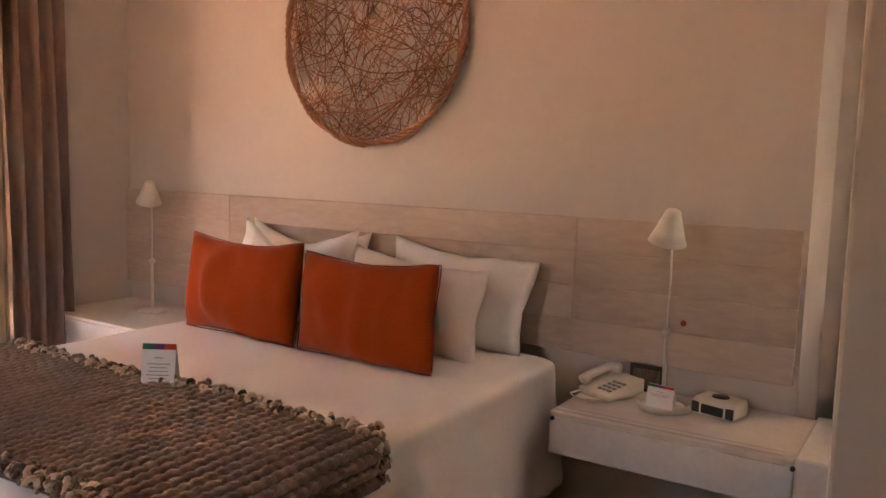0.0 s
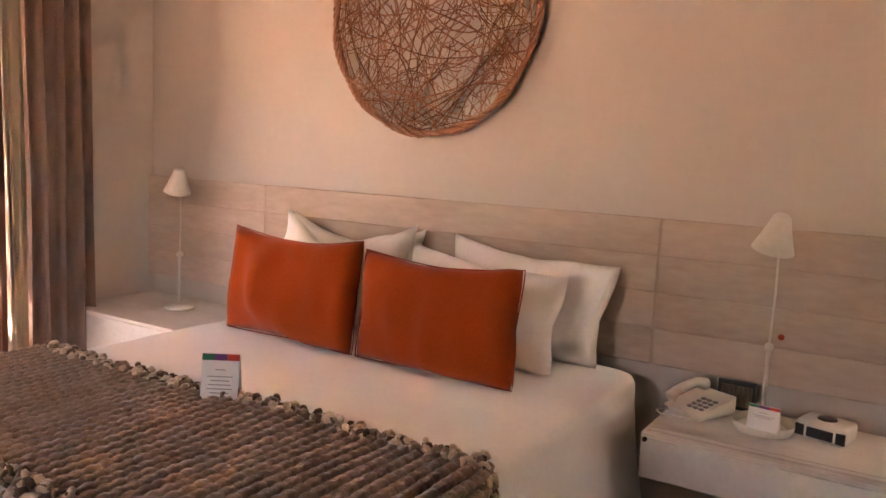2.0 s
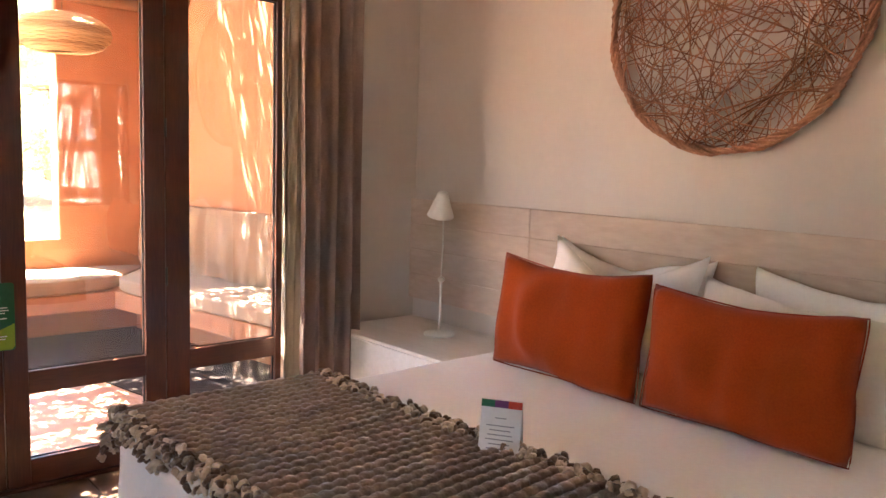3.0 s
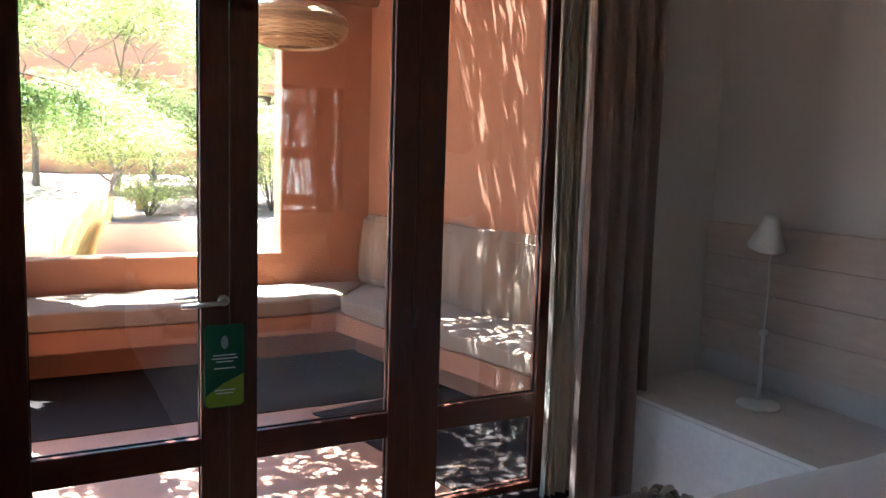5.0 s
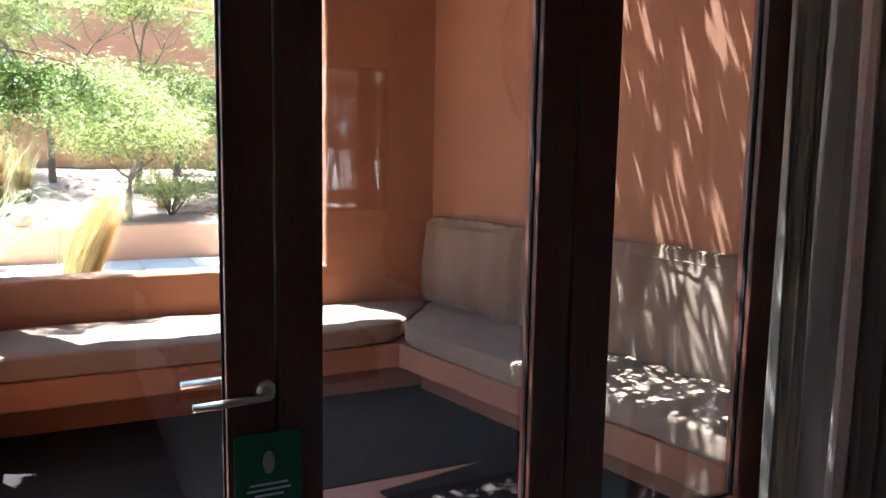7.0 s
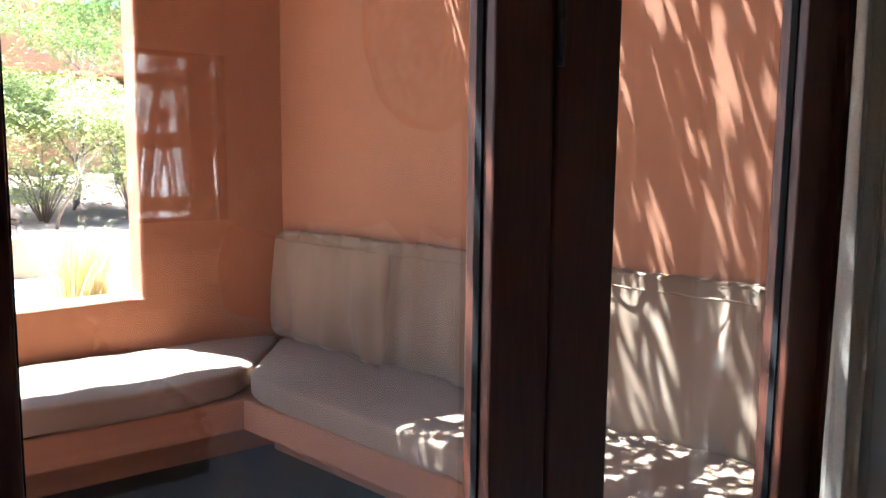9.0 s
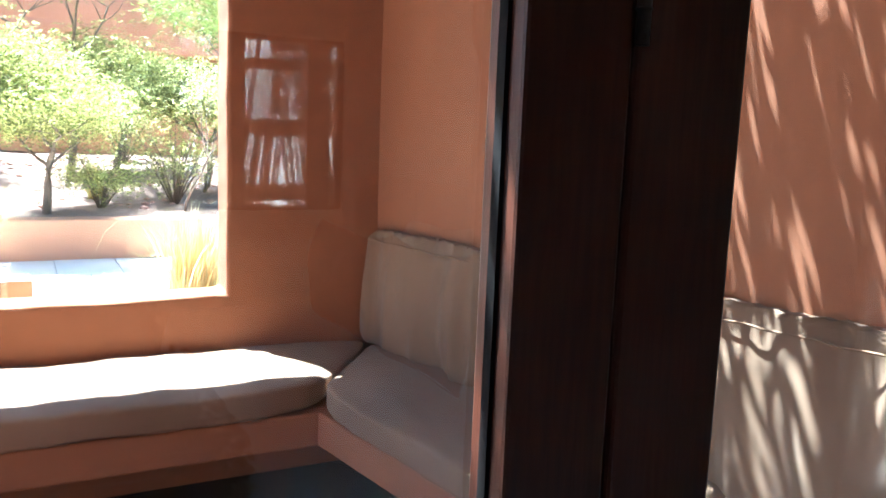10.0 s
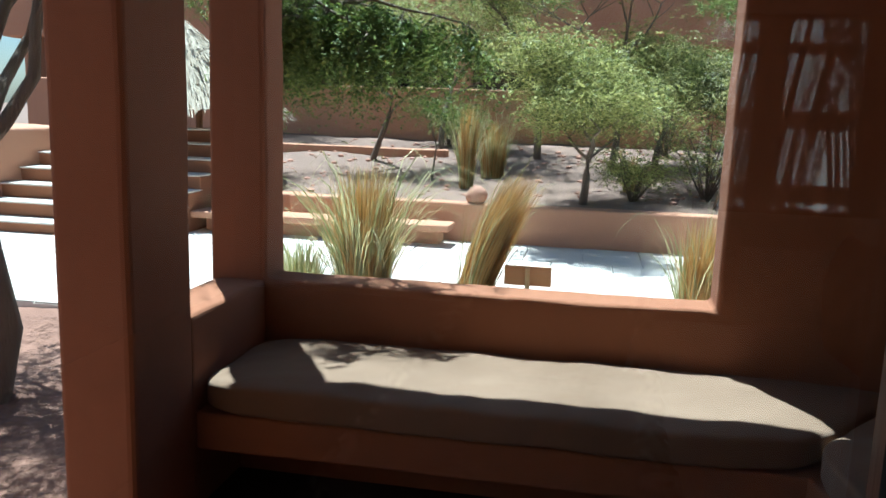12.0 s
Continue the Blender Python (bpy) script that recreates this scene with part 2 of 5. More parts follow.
def tube(points, radius, seg=6, bm=None, cap=True):
    """A round bar along points; radius may be a number or one for each point."""
    bm = bm or bmesh.new()
    pts = [Vector(p) for p in points]
    radii = radius if isinstance(radius, (list, tuple)) else [radius] * len(pts)
    rings = []
    for n, p in enumerate(pts):
        way = (pts[min(n + 1, len(pts) - 1)] - pts[max(n - 1, 0)])
        way = way.normalized() if way.length > 1e-9 else Vector((0, 0, 1))
        side = way.cross(Vector((0, 0, 1)) if abs(way.z) < 0.95 else Vector((1, 0, 0))).normalized()
        up = side.cross(way)
        rings.append([bm.verts.new(p + radii[n] * (math.cos(k * math.tau / seg) * side + math.sin(k * math.tau / seg) * up)) for k in range(seg)])
    for a, b in zip(rings, rings[1:]):
        for k in range(seg):
            bm.faces.new((a[k], a[(k + 1) % seg], b[(k + 1) % seg], b[k]))
    if cap:
        bm.faces.new(rings[0][::-1])
        bm.faces.new(rings[-1])
    return bm


def raw(name, verts, faces, material, parent=None, label="", smooth=False):
    me = bpy.data.meshes.new(name)
    me.from_pydata([tuple(v) for v in verts], [], faces)
    me.materials.append(material)
    if smooth:
        me.polygons.foreach_set("use_smooth", [True] * len(me.polygons))
    ob = new(name, me)
    ob.parent = parent
    return tagged(ob, label)


def structure(name, bm, material, label=""):
    return tagged(obj(name, bm, material), label, kind="structure")


def soft_box(size, m, power=5.0, n=14, wobble=0.0, seed=0.0, corner=0.0):
    """A stuffed box: a superellipsoid with flat middle and rounded rim; corner pulls the four tips outward."""
    bm = bmesh.new()
    bmesh.ops.create_cube(bm, size=2)
    bmesh.ops.subdivide_edges(bm, edges=bm.edges[:], cuts=n, use_grid_fill=True)
    for v in bm.verts:
        p = v.co.copy()
        r = (abs(p.x) ** power + abs(p.y) ** power + abs(p.z) ** power) ** (1 / power)
        p /= r
        if corner:
            pull = (abs(p.x) * abs(p.y)) ** 3 * corner
            p.x *= 1 + pull
            p.y *= 1 + pull
        p = Vector((p.x * size[0] / 2, p.y * size[1] / 2, p.z * size[2] / 2))
        if wobble:
            p += wobble * noise.noise_vector(p * 4.0 + Vector((seed, seed * 2, 0)))
        v.co = p
    bmesh.ops.transform(bm, matrix=m, verts=bm.verts)
    return bm


def cushion_mesh(w, h, thick, m, seed=0.0, wobble=0.012, sag=0.0, tip=0.12, n=22):
    """A pillow in the x-y plane: fat in the middle, thin at the seams, with drawn-out corners."""
    bm = bmesh.new()
    rows = {}
    for side in (1, -1):
        for i in range(n + 1):
            for j in range(n + 1):
                u, v = 2 * i / n - 1, 2 * j / n - 1
                edge = i in (0, n) or j in (0, n)
                if side < 0 and edge:
                    rows[side, i, j] = rows[1, i, j]
                    continue
                puff = max(0.0, (1 - u * u) * (1 - v * v)) ** 0.42
                bow = 1 - tip * (1 - abs(u * v)) * (max(abs(u), abs(v)) ** 4)
                bow -= 0.018 * abs(u * v) ** 7
                x, y = u * w / 2 * bow, v * h / 2 * bow
                p = Vector((x, y, side * thick / 2 * puff))
                k = noise.noise_vector(Vector((x * 5 + seed, y * 5, side * 2 + seed)))
                p += wobble * (0.4 + 0.6 * puff) * k
                crease = noise.noise(Vector((x * 11 + seed * 3, y * 4, side)))
                p.z += side * wobble * 0.8 * crease * puff
                p.y -= sag * (1 - u * u) * max(0.0, v) ** 2
                rows[side, i, j] = bm.verts.new(p)
    for side in (1, -1):
        for i in range(n):
            for j in range(n):
                q = [rows[side, i, j], rows[side, i + 1, j], rows[side, i + 1, j + 1], rows[side, i, j + 1]]
                bm.faces.new(q if side > 0 else q[::-1])
    bmesh.ops.transform(bm, matrix=m, verts=bm.verts)
    return bm, [m @ (Vector((2 * k / n - 1, -1, 0))) for k in range(n + 1)]


def rim_points(w, h, tip, m, n=22, sag=0.0):
    pts = []
    for a in range(4 * n):
        s, k = divmod(a, n)
        t = 2 * k / n - 1
        u, v = ((t, -1), (1, t), (-t, 1), (-1, -t))[s]
        bow = 1 - tip * (1 - abs(u * v)) - 0.018 * abs(u * v) ** 7
        pts.append(m @ Vector((u * w / 2 * bow, v * h / 2 * bow - sag * (1 - u * u) * max(0.0, v) ** 2, 0)))
    return pts + pts[:1]


# ---- bedroom shell ----
LOW, FOOT = -0.12, -0.30                                                              # bedroom floor level
structure("floor", box((-0.42, -4.7, LOW - 0.25), (6.1, 0.85, LOW - 0.012)), GROUT, "dark brown tiled bedroom floor")
structure("wall_north", box((-0.42, 0.0, FOOT), (3.885, 0.25, 2.80)), WHITE_WALL, "plain white plastered bedroom wall")
structure("wall_recess", box((3.70, 0.62, FOOT), (6.1, 0.85, 2.80)), WHITE_WALL, "white plastered back wall of the recess beside the bed")
structure("wall_recess_side", box((3.70, 0.252, FOOT), (3.883, 0.618, 2.80)), WHITE_WALL, "white plastered side of the recess")
east = bmesh.new()
for p, q in (((5.86, -4.7, FOOT), (6.1, -1.0, 2.80)), ((5.86, -1.0, FOOT), (6.1, 0.62, 0.76)), ((5.86, -1.0, 2.26), (6.1, 0.62, 2.80))):
    box(p, q, bm=east)
structure("wall_east", east, WHITE_WALL, "plain white plastered wall with a glazed opening")
# the window in this wall is added, unseen, to brighten the bedroom
south = bmesh.new()
for p, q in (((-0.42, -4.9, FOOT), (1.7, -4.7, 2.80)), ((2.35, -4.9, FOOT), (6.1, -4.7, 2.80)), ((1.7, -4.9, FOOT), (2.35, -4.7, 0.95)), ((1.7, -4.9, 2.12), (2.35, -4.7, 2.80))):
    box(p, q, bm=south)
structure("wall_south", south, WHITE_WALL, "plain white plastered wall with an added window opening")
added_window = tagged(new("added_window"), "unseen wooden window added to let fill light into the bedroom", "window", kind="structure")
for p, q in (((1.7, -4.84, 0.95), (1.75, -4.78, 2.12)), ((2.30, -4.84, 0.95), (2.35, -4.78, 2.12)), ((1.75, -4.84, 0.95), (2.30, -4.78, 1.01)), ((1.75, -4.84, 2.06), (2.30, -4.78, 2.12))):
    part("window_frame", box(p, q, 0.004, 1), DOOR_WOOD, added_window)
part("pane", box((1.75, -4.812, 1.01), (2.30, -4.808, 2.06)), GLASS, added_window).visible_shadow = False

# east window in three lights, with a cane screen standing outside it
window_2 = tagged(new("window_2"), "dark hardwood window in three lights looking on a cane screen", "window", kind="structure")
LIGHTS = ((-0.93, -0.48), (-0.265, 0.28), (0.49, 0.55))
for y0, y1 in ((-1.0, -0.93), (-0.48, -0.265), (0.28, 0.49), (0.55, 0.618)):
    part("window_post", box((5.90, y0, 0.762), (5.96, y1, 2.258), 0.004, 1), DOOR_WOOD, window_2)
for y0, y1 in LIGHTS:
    part("window_rail", box((5.901, y0, 0.762), (5.959, y1, 0.80), 0.003, 1), DOOR_WOOD_FLAT, window_2)
    part("window_rail", box((5.901, y0, 2.215), (5.959, y1, 2.258), 0.003, 1), DOOR_WOOD_FLAT, window_2)
    part("pane", box((5.928, y0, 0.80), (5.932, y1, 2.215)), GLASS, window_2).visible_shadow = False
screen = thing("cane_screen", (6.42, -0.1, -0.28), "upright screen of leaning dry canes tied to rails", "screen")
rc = random.Random(31)
bm = bmesh.new()
y = -1.45
while y < 1.45:
    lean = (0.40 if y < 0.30 else -0.34) + rc.gauss(0, 0.012)
    r = rc.uniform(0.008, 0.0135)
    top = rc.uniform(2.75, 2.95)
    tube([(rc.uniform(-0.01, 0.01), y - lean * 0.5, 0.0), (rc.uniform(-0.008, 0.008), y + rc.gauss(0, 0.003), top * 0.55), (0.0, y + lean * 0.45, top)], [r, r * 0.98, r * 0.94], 6, bm)
    y += r * 2 + (rc.uniform(0.005, 0.014) if rc.random() < 0.26 else rc.uniform(-0.008, -0.001))
tagged(part("canes", bm, CANE, screen, "row of dry canes", True), kind="stuff")
for z0, z1 in ((1.09, 1.24), (1.69, 1.84), (2.28, 2.38)):
    part("tie_rail", box((-0.045, -1.15, z0), (-0.018, 1.15, z1), 0.006, 1), BEAM, screen, "dark wooden tie rail")
# unseen eave, added to block the sun from the room side of the canes
structure("sun_block_eave", box((6.1, -4.9, 2.80), (6.75, 0.85, 2.92)), BEAM, "added eave that keeps the sun off the cane screen")
# white reflector wall, added so the gaps between the canes look bright
structure("bounce_wall", box((8.3, -3.5, -0.3), (8.5, 3.5, 3.3)), WHITE_PAINT, "added white wall that throws sunlight back through the cane gaps")

structure("partition", box((4.126, -1.226, FOOT), (5.86, -1.08, 2.797), 0.012), WHITE_WALL, "end of a white plastered partition wall")
structure("wall_west_north", box((-0.415, -0.72, FOOT), (-0.172, 0.0, 2.80)), WHITE_WALL, "white plastered wall beside the glass doors")
structure("wall_west_south", box((-0.415, -4.7, FOOT), (-0.172, -3.012, 2.80)), WHITE_WALL, "white plastered wall beside the glass doors")
structure("wall_west_header", box((-0.415, -3.012, 2.42), (-0.172, -0.72, 2.80)), WHITE_WALL, "white plastered wall above the glass doors")
structure("ceiling", box((-0.42, -4.9, 2.80), (6.1, 0.85, 3.0)), CEILING, "plain white ceiling")


# ---- headboard: three panels of four whitewashed planks ----
headboard = thing("headboard", (1.85, -0.02, 0.618), "long whitewashed plank headboard fixed to the wall", "headboard")
INV = headboard.matrix_world.inverted()
part("backing_board", box((-2.005, -0.015, 0.002), (2.015, 0.018, 0.595)), WASHED_WOOD, headboard)
for x0, x1 in ((-0.166, 0.798), (0.802, 2.963), (2.968, 3.871)):
    for k in range(4):
        bm = box((x0 + 0.002, -0.040 - 0.002 * random.random(), 0.620 + 0.1495 * k), (x1 - 0.002, -0.018, 0.620 + 0.1495 * (k + 1) - 0.0028), 0.0025, 1)
        bmesh.ops.transform(bm, matrix=INV, verts=bm.verts)
        part("plank", bm, WASHED_WOOD, headboard)
bm = lathe([(0.0, 0.012), (0.009, 0.011), (0.012, 0.004), (0.012, 0.0)], 12, m=pose(3.448, -0.042, 0.811, 90))
tagged(obj("wall_stud", bm, RUST_PIPING, smooth=True), "small dark red round stud on the headboard", "stud")


# ---- bed ----
bed = thing("bed", (1.99, -1.15, 0.0), "wide bed made up with a smooth white cover", "bed")
part("base", box((-0.86, -0.98, LOW), (0.86, 1.08, 0.26), 0.02), WHITE_PAINT, bed)
bm = soft_box((1.92, 2.14, 0.54), pose(0, 0.0, 0.330), 22.0, 34, 0.009, 3.0)
for v in bm.verts:                                                        # the cover hangs in shallow folds at its sides
    if v.co.z < 0.48:
        fall = (0.48 - v.co.z) / 0.35
        wave = 0.012 * math.sin(v.co.y * 13 + v.co.x * 3) + 0.006 * math.sin(v.co.y * 41)
        v.co.x += math.copysign(fall * (0.055 + wave), v.co.x) if abs(v.co.x) > 0.85 else 0
part("bed_cover", bm, LINEN, bed, "smooth white cotton bed cover", True)


def bed_pillow(at, w, h, thick, lean, turn, seed, material, label, group, name, sag=0.0, roll=0.0, piping=None, tip=0.10):
    e = thing(name, at, label, "pillow", group)
    m = pose(0, 0, 0, 90 - lean, 0, turn) @ pose(0, h / 2, 0, 0, 0, roll)
    bm, _ = cushion_mesh(w, h, thick, m, seed, 0.036 if piping else 0.055, sag, tip)
    part("stuffed_cover", bm, material, e, "", True)
    if piping:
        part("piping", tube(rim_points(w, h, tip, m, sag=sag), 0.0026, 6, cap=False), piping, e, "dark rust seam piping", True)
    return e


W_LAB, W_GRP = "plump white cotton pillow leaning on the headboard", "white pillows on the bed"
bed_pillow((1.46, -0.17, 0.60), 0.80, 0.50, 0.21, 10, 2, 1.0, PILLOW_WHITE, W_LAB, W_GRP, "white_pillow", 0.09, -2, tip=0.13)
bed_pillow((2.425, -0.19, 0.60), 0.80, 0.455, 0.20, 8, -2, 2.0, PILLOW_WHITE, W_LAB, W_GRP, "white_pillow", 0.02, -4)
bed_pillow((1.55, -0.38, 0.60), 0.76, 0.54, 0.24, 14, 3, 5.0, PILLOW_WHITE, W_LAB, W_GRP, "white_pillow", 0.15, -1, tip=0.13)
bed_pillow((2.32, -0.40, 0.60), 0.78, 0.43, 0.19, 10, -3, 7.0, PILLOW_WHITE, W_LAB, W_GRP, "white_pillow", 0.03, -4)
O_LAB, O_GRP = "rust orange square cushion with dark piping", "orange cushions on the bed"
bed_pillow((1.585, -0.70, 0.608), 0.715, 0.465, 0.20, 6, 1, 11.0, RUST, O_LAB, O_GRP, "orange_cushion", 0.03, -1, RUST_PIPING, 0.05)
bed_pillow((2.318, -0.715, 0.606), 0.725, 0.440, 0.20, 7, -1, 13.0, RUST, O_LAB, O_GRP, "orange_cushion", 0.025, 0, RUST_PIPING, 0.05)

# ---- knitted throw ----
throw = thing("knitted_throw", (1.99, -1.82, 0.60), "chunky brown knitted throw with a pale knotted fringe", "blanket")


def throw_place(x, y):
    """Lies on the cover, turns over its two side edges."""
    over = max(0.0, abs(x) - 0.925)
    bend = min(over, 0.10) / 0.10
    px = math.copysign(min(abs(x), 0.925) + 0.055 * math.sin(bend * 1.57), x) + math.copysign(0.02 * max(0.0, over - 0.1), x)
    pz = 0.012 - 0.055 * (1 - math.cos(bend * 1.57)) - max(0.0, over - 0.10)
    lift = 0.012 * noise.noise(Vector((x * 2.3, y * 2.7, 4.0)))
    return Vector((px, y, pz + lift))


ball = bmesh.new()
bmesh.ops.create_icosphere(ball, subdivisions=1, radius=1)
BV, BF = [v.co.copy() for v in ball.verts], [[v.index for v in f.verts] for f in ball.faces]
ball.free()
rng = random.Random(7)
ribs, rows_n = 54, 84
for i in range(ribs):
    x = -1.10 + 2.20 * i / (ribs - 1) + rng.uniform(-0.002, 0.002)
    skew, beat = 0.012 * math.sin(i * 0.9), rng.uniform(0, 6)
    pts, radii = [], []
    for j in range(rows_n):
        y = -0.362 + 0.750 * j / (rows_n - 1) + skew + 0.02 * math.sin(x * 2.0)
        wave = math.sin(j * 1.42 + beat)
        pts.append(throw_place(x + 0.0024 * wave + 0.006 * noise.noise(Vector((y * 5, i * 3.0, 0))), y) + Vector((0, 0, 0.017 + 0.0016 * math.cos(j * 1.42 + beat))))
        radii.append(0.0160 * (1 + 0.06 * math.cos(j * 1.42 + beat) + 0.10 * noise.noise(Vector((y * 20, i, 0)))))
    part("knitted_rib", tube(pts, radii, 7), WOOL, throw, "", True)
bm = bmesh.new()
grid = {}
for i in range(45):
    for j in range(13):
        p = throw_place(-1.10 + 2.2 * i / 44, -0.365 + 0.755 * j / 12)
        grid[i, j] = bm.verts.new(p - Vector((0, 0, 0.004)))
for i in range(44):
    for j in range(12):
        bm.faces.new((grid[i, j], grid[i + 1, j], grid[i + 1, j + 1], grid[i, j + 1]))
part("wool_backing", bm, WOOL, throw, "", True)
bm = bmesh.new()
for edge, count in ((0.385, 460), (-0.365, 520)):
    for k in range(count):
        x = -1.11 + 2.22 * rng.random()
        y = edge + rng.uniform(-0.035, 0.030) + 0.02 * math.sin(x * 2.0)
        c = throw_place(x, y) + Vector((0, 0, rng.uniform(0.006, 0.030)))
        if edge < 0:
            c.z -= max(0.0, -0.385 - y) * 1.5
        a0, bend, ln = rng.uniform(0, 6.28), rng.uniform(-1.6, 1.6), rng.uniform(0.02, 0.046)
        pts = [c + Vector((math.cos(a0 + bend * s) * ln * (s - 0.5), math.sin(a0 + bend * s) * ln * (s - 0.5), 0.014 * math.sin(s * 3.1))) for s in (0, 0.33, 0.66, 1.0)]
        r = rng.uniform(0.006, 0.0108)
        tube(pts, [r * 0.7, r, r * 1.1, r * 0.6], 6, bm)
tagged(part("fringe", bm, WOOL_PALE, throw, "knotted beige and brown wool fringe", True), kind="stuff")


# ---- folded cards ----
def tent_card(at, turn, w, h, label, lines=True):
    e = thing("tent_card", at, label, "card", turn=turn)
    lean = 0.22 * h
    for side in (1, -1):
        bm = box((-w / 2, -0.0008, 0), (w / 2, 0.0008, h))
        bmesh.ops.transform(bm, matrix=pose(0, -side * lean, 0, -side * 12.4), verts=bm.verts)
        sheet = part("sheet", bm, PAPER, e)
        if side == 1:
            at_face = pose(0, -lean - 0.0022, 0, -12.4)
            third = w / 3
            for k, mt in enumerate((GREEN_PRINT, PURPLE_PRINT, RED_PRINT)):
                bm = box((-w / 2 + third * k, -0.0008, h * 0.88), (-w / 2 + third * (k + 1), 0.0008, h * 0.998))
                bmesh.ops.transform(bm, matrix=at_face, verts=bm.verts)
                part("printed_band", bm, mt, sheet, "coloured printed band")
            for k in range(7 if lines else 3):
                half = w * (0.14 if k == 0 else 0.30 + 0.05 * math.sin(k * 2.1))
                z = h * (0.70 - 0.075 * k - (0.05 if k else 0))
                bm = box((-half, -0.0006, z), (half, 0.0006, z + h * 0.018))
                bmesh.ops.transform(bm, matrix=at_face, verts=bm.verts)
                part("printed_line", bm, INK, sheet)
    return e


tent_card((2.005, -1.455, 0.608), 32, 0.118, 0.172, "small folded white card with a coloured top band on the bed")

# ---- bedside ledge with drawer ----
ledge = thing("bedside_cabinet", (3.52, -0.26, 0.0), "white built-in bedside cabinet with one wide drawer", "cabinet")
part("drawer_front", box((-0.43, -0.262, 0.335), (0.438, -0.238, 0.479), 0.004), WHITE_PAINT, ledge)
part("cabinet_top", box((-0.43, -0.262, 0.482), (0.439, 0.255, 0.500), 0.003), SCUFFED, ledge, "scuffed whitewashed wooden top")
part("drawer_box", box((-0.40, -0.235, 0.345), (0.40, 0.20, 0.475)), WHITE_PAINT, ledge)
part("back_panel", box((-0.43, 0.205, 0.30), (0.43, 0.255, 0.48)), WHITE_PAINT, ledge)
for k in range(3):
    part("top_board_gap", box((-0.42, -0.235 + 0.012 * k * k, 0.5005), (0.40, -0.233 + 0.012 * k * k, 0.5012)), INK, ledge)
for x in (-0.415, 0.437):
    part("bolt", lathe([(0, 0.012), (0.007, 0.010), (0.009, 0.0)], 10, m=pose(x, -0.262, 0.476, 90)), DARK_PLASTIC, ledge, "small dark bolt head", True)
divider = thing("ledge_divider", (4.03, -0.2, 0.0), "low white plastered divider beside the cabinet", "divider")
part("plastered_block", box((-0.0690, -0.3235, LOW), (0.080, 0.198, 0.515), 0.010), WHITE_PAINT, divider)
side_ledge = thing("side_ledge", (4.50, -0.2, 0.0), "white built-in ledge with a wooden top", "ledge")
part("ledge_front", box((-0.388, -0.275, LOW), (1.35, -0.02, 0.478), 0.006), WHITE_PAINT, side_ledge)
part("ledge_top", box((-0.388, -0.28, 0.482), (1.35, 0.815, 0.500), 0.003), SCUFFED, side_ledge)
part("bolt", lathe([(0, 0.012), (0.007, 0.010), (0.009, 0.0)], 10, m=pose(-0.37, -0.277, 0.472, 90)), DARK_PLASTIC, side_ledge, "", True)
left_stand = thing("bedside_cabinet", (0.44, -0.26, 0.0), "white built-in bedside cabinet with a worn wooden top", "cabinet")
part("cabinet_body", box((-0.608, -0.335, LOW), (0.53, 0.255, 0.478), 0.006), WHITE_PAINT, left_stand)
part("cabinet_top", box((-0.608, -0.342, 0.482), (0.535, 0.255, 0.500), 0.003), SCUFFED, left_stand, "scuffed whitewashed wooden top")

# cable below the drawer
bm = tube([(3.32, -0.03, 0.47), (3.30, -0.04, 0.30), (3.36, -0.05, 0.20), (3.50, -0.05, 0.19), (3.62, -0.04, 0.27), (3.66, -0.03, 0.34)], 0.004, 6)
tagged(obj("lamp_cable", bm, DARK_PLASTIC, smooth=True), "thin dark cable hanging below the drawer", "cable")
sock = thing("wall_socket", (3.52, -0.004, 0.30), "dark wall socket below the drawer", "socket")
part("socket_plate", box((-0.05, -0.010, -0.03), (0.05, 0.002, 0.03), 0.004), DARK_PLASTIC, sock)


def reading_lamp(at, turn, tilt, label):
    e = thing("reading_lamp", at, label, "lamp", "bedside reading lamps", turn)
    part("foot", lathe([(0, 0), (0.082, 0), (0.085, 0.006), (0.082, 0.014), (0.03, 0.020), (0.013, 0.026), (0, 0.026)], 32), LAMP_WHITE, e, "", True)
    part("lower_rod", tube([(0, 0, 0.02), (0, 0, 0.30)], 0.0075, 12), LAMP_WHITE, e, "", True)
    part("joint", lathe([(0, -0.018), (0.014, -0.015), (0.016, 0), (0.014, 0.015), (0, 0.018)], 14, m=pose(0, 0, 0.305, 90)), LAMP_WHITE, e, "", True)
    part("upper_rod", tube([(0, 0, 0.30), (0.004, 0.003, 0.50), (0.000, 0.004, 0.725)], 0.0040, 10), LAMP_WHITE, e, "", True)
    prof = [(0, 0.082), (0.022, 0.081), (0.029, 0.075), (0.038, 0.044), (0.053, 0.000), (0.073, -0.052), (0.070, -0.052), (0.050, 0.000), (0.035, 0.042), (0.025, 0.071), (0, 0.078)]
    part("shade", lathe(prof, 32, m=pose(-0.010, 0.0, 0.700, tilt, 12, 0)), LAMP_WHITE, e, "white conical metal shade", True)
    bulb = [(0, 0.06), (0.012, 0.055), (0.014, 0.02), (0.022, -0.005), (0.019, -0.024), (0, -0.032)]
    part("bulb", lathe(bulb, 16, m=pose(-0.010, 0.0, 0.700, tilt, 12, 0)), PAPER, e, "", True)
    return e


reading_lamp((3.435, -0.225, 0.502), 0, 12, "white metal reading lamp with a conical shade on the cabinet")
reading_lamp((0.355, -0.240, 0.502), 25, 14, "white metal reading lamp with a conical shade by the curtain")

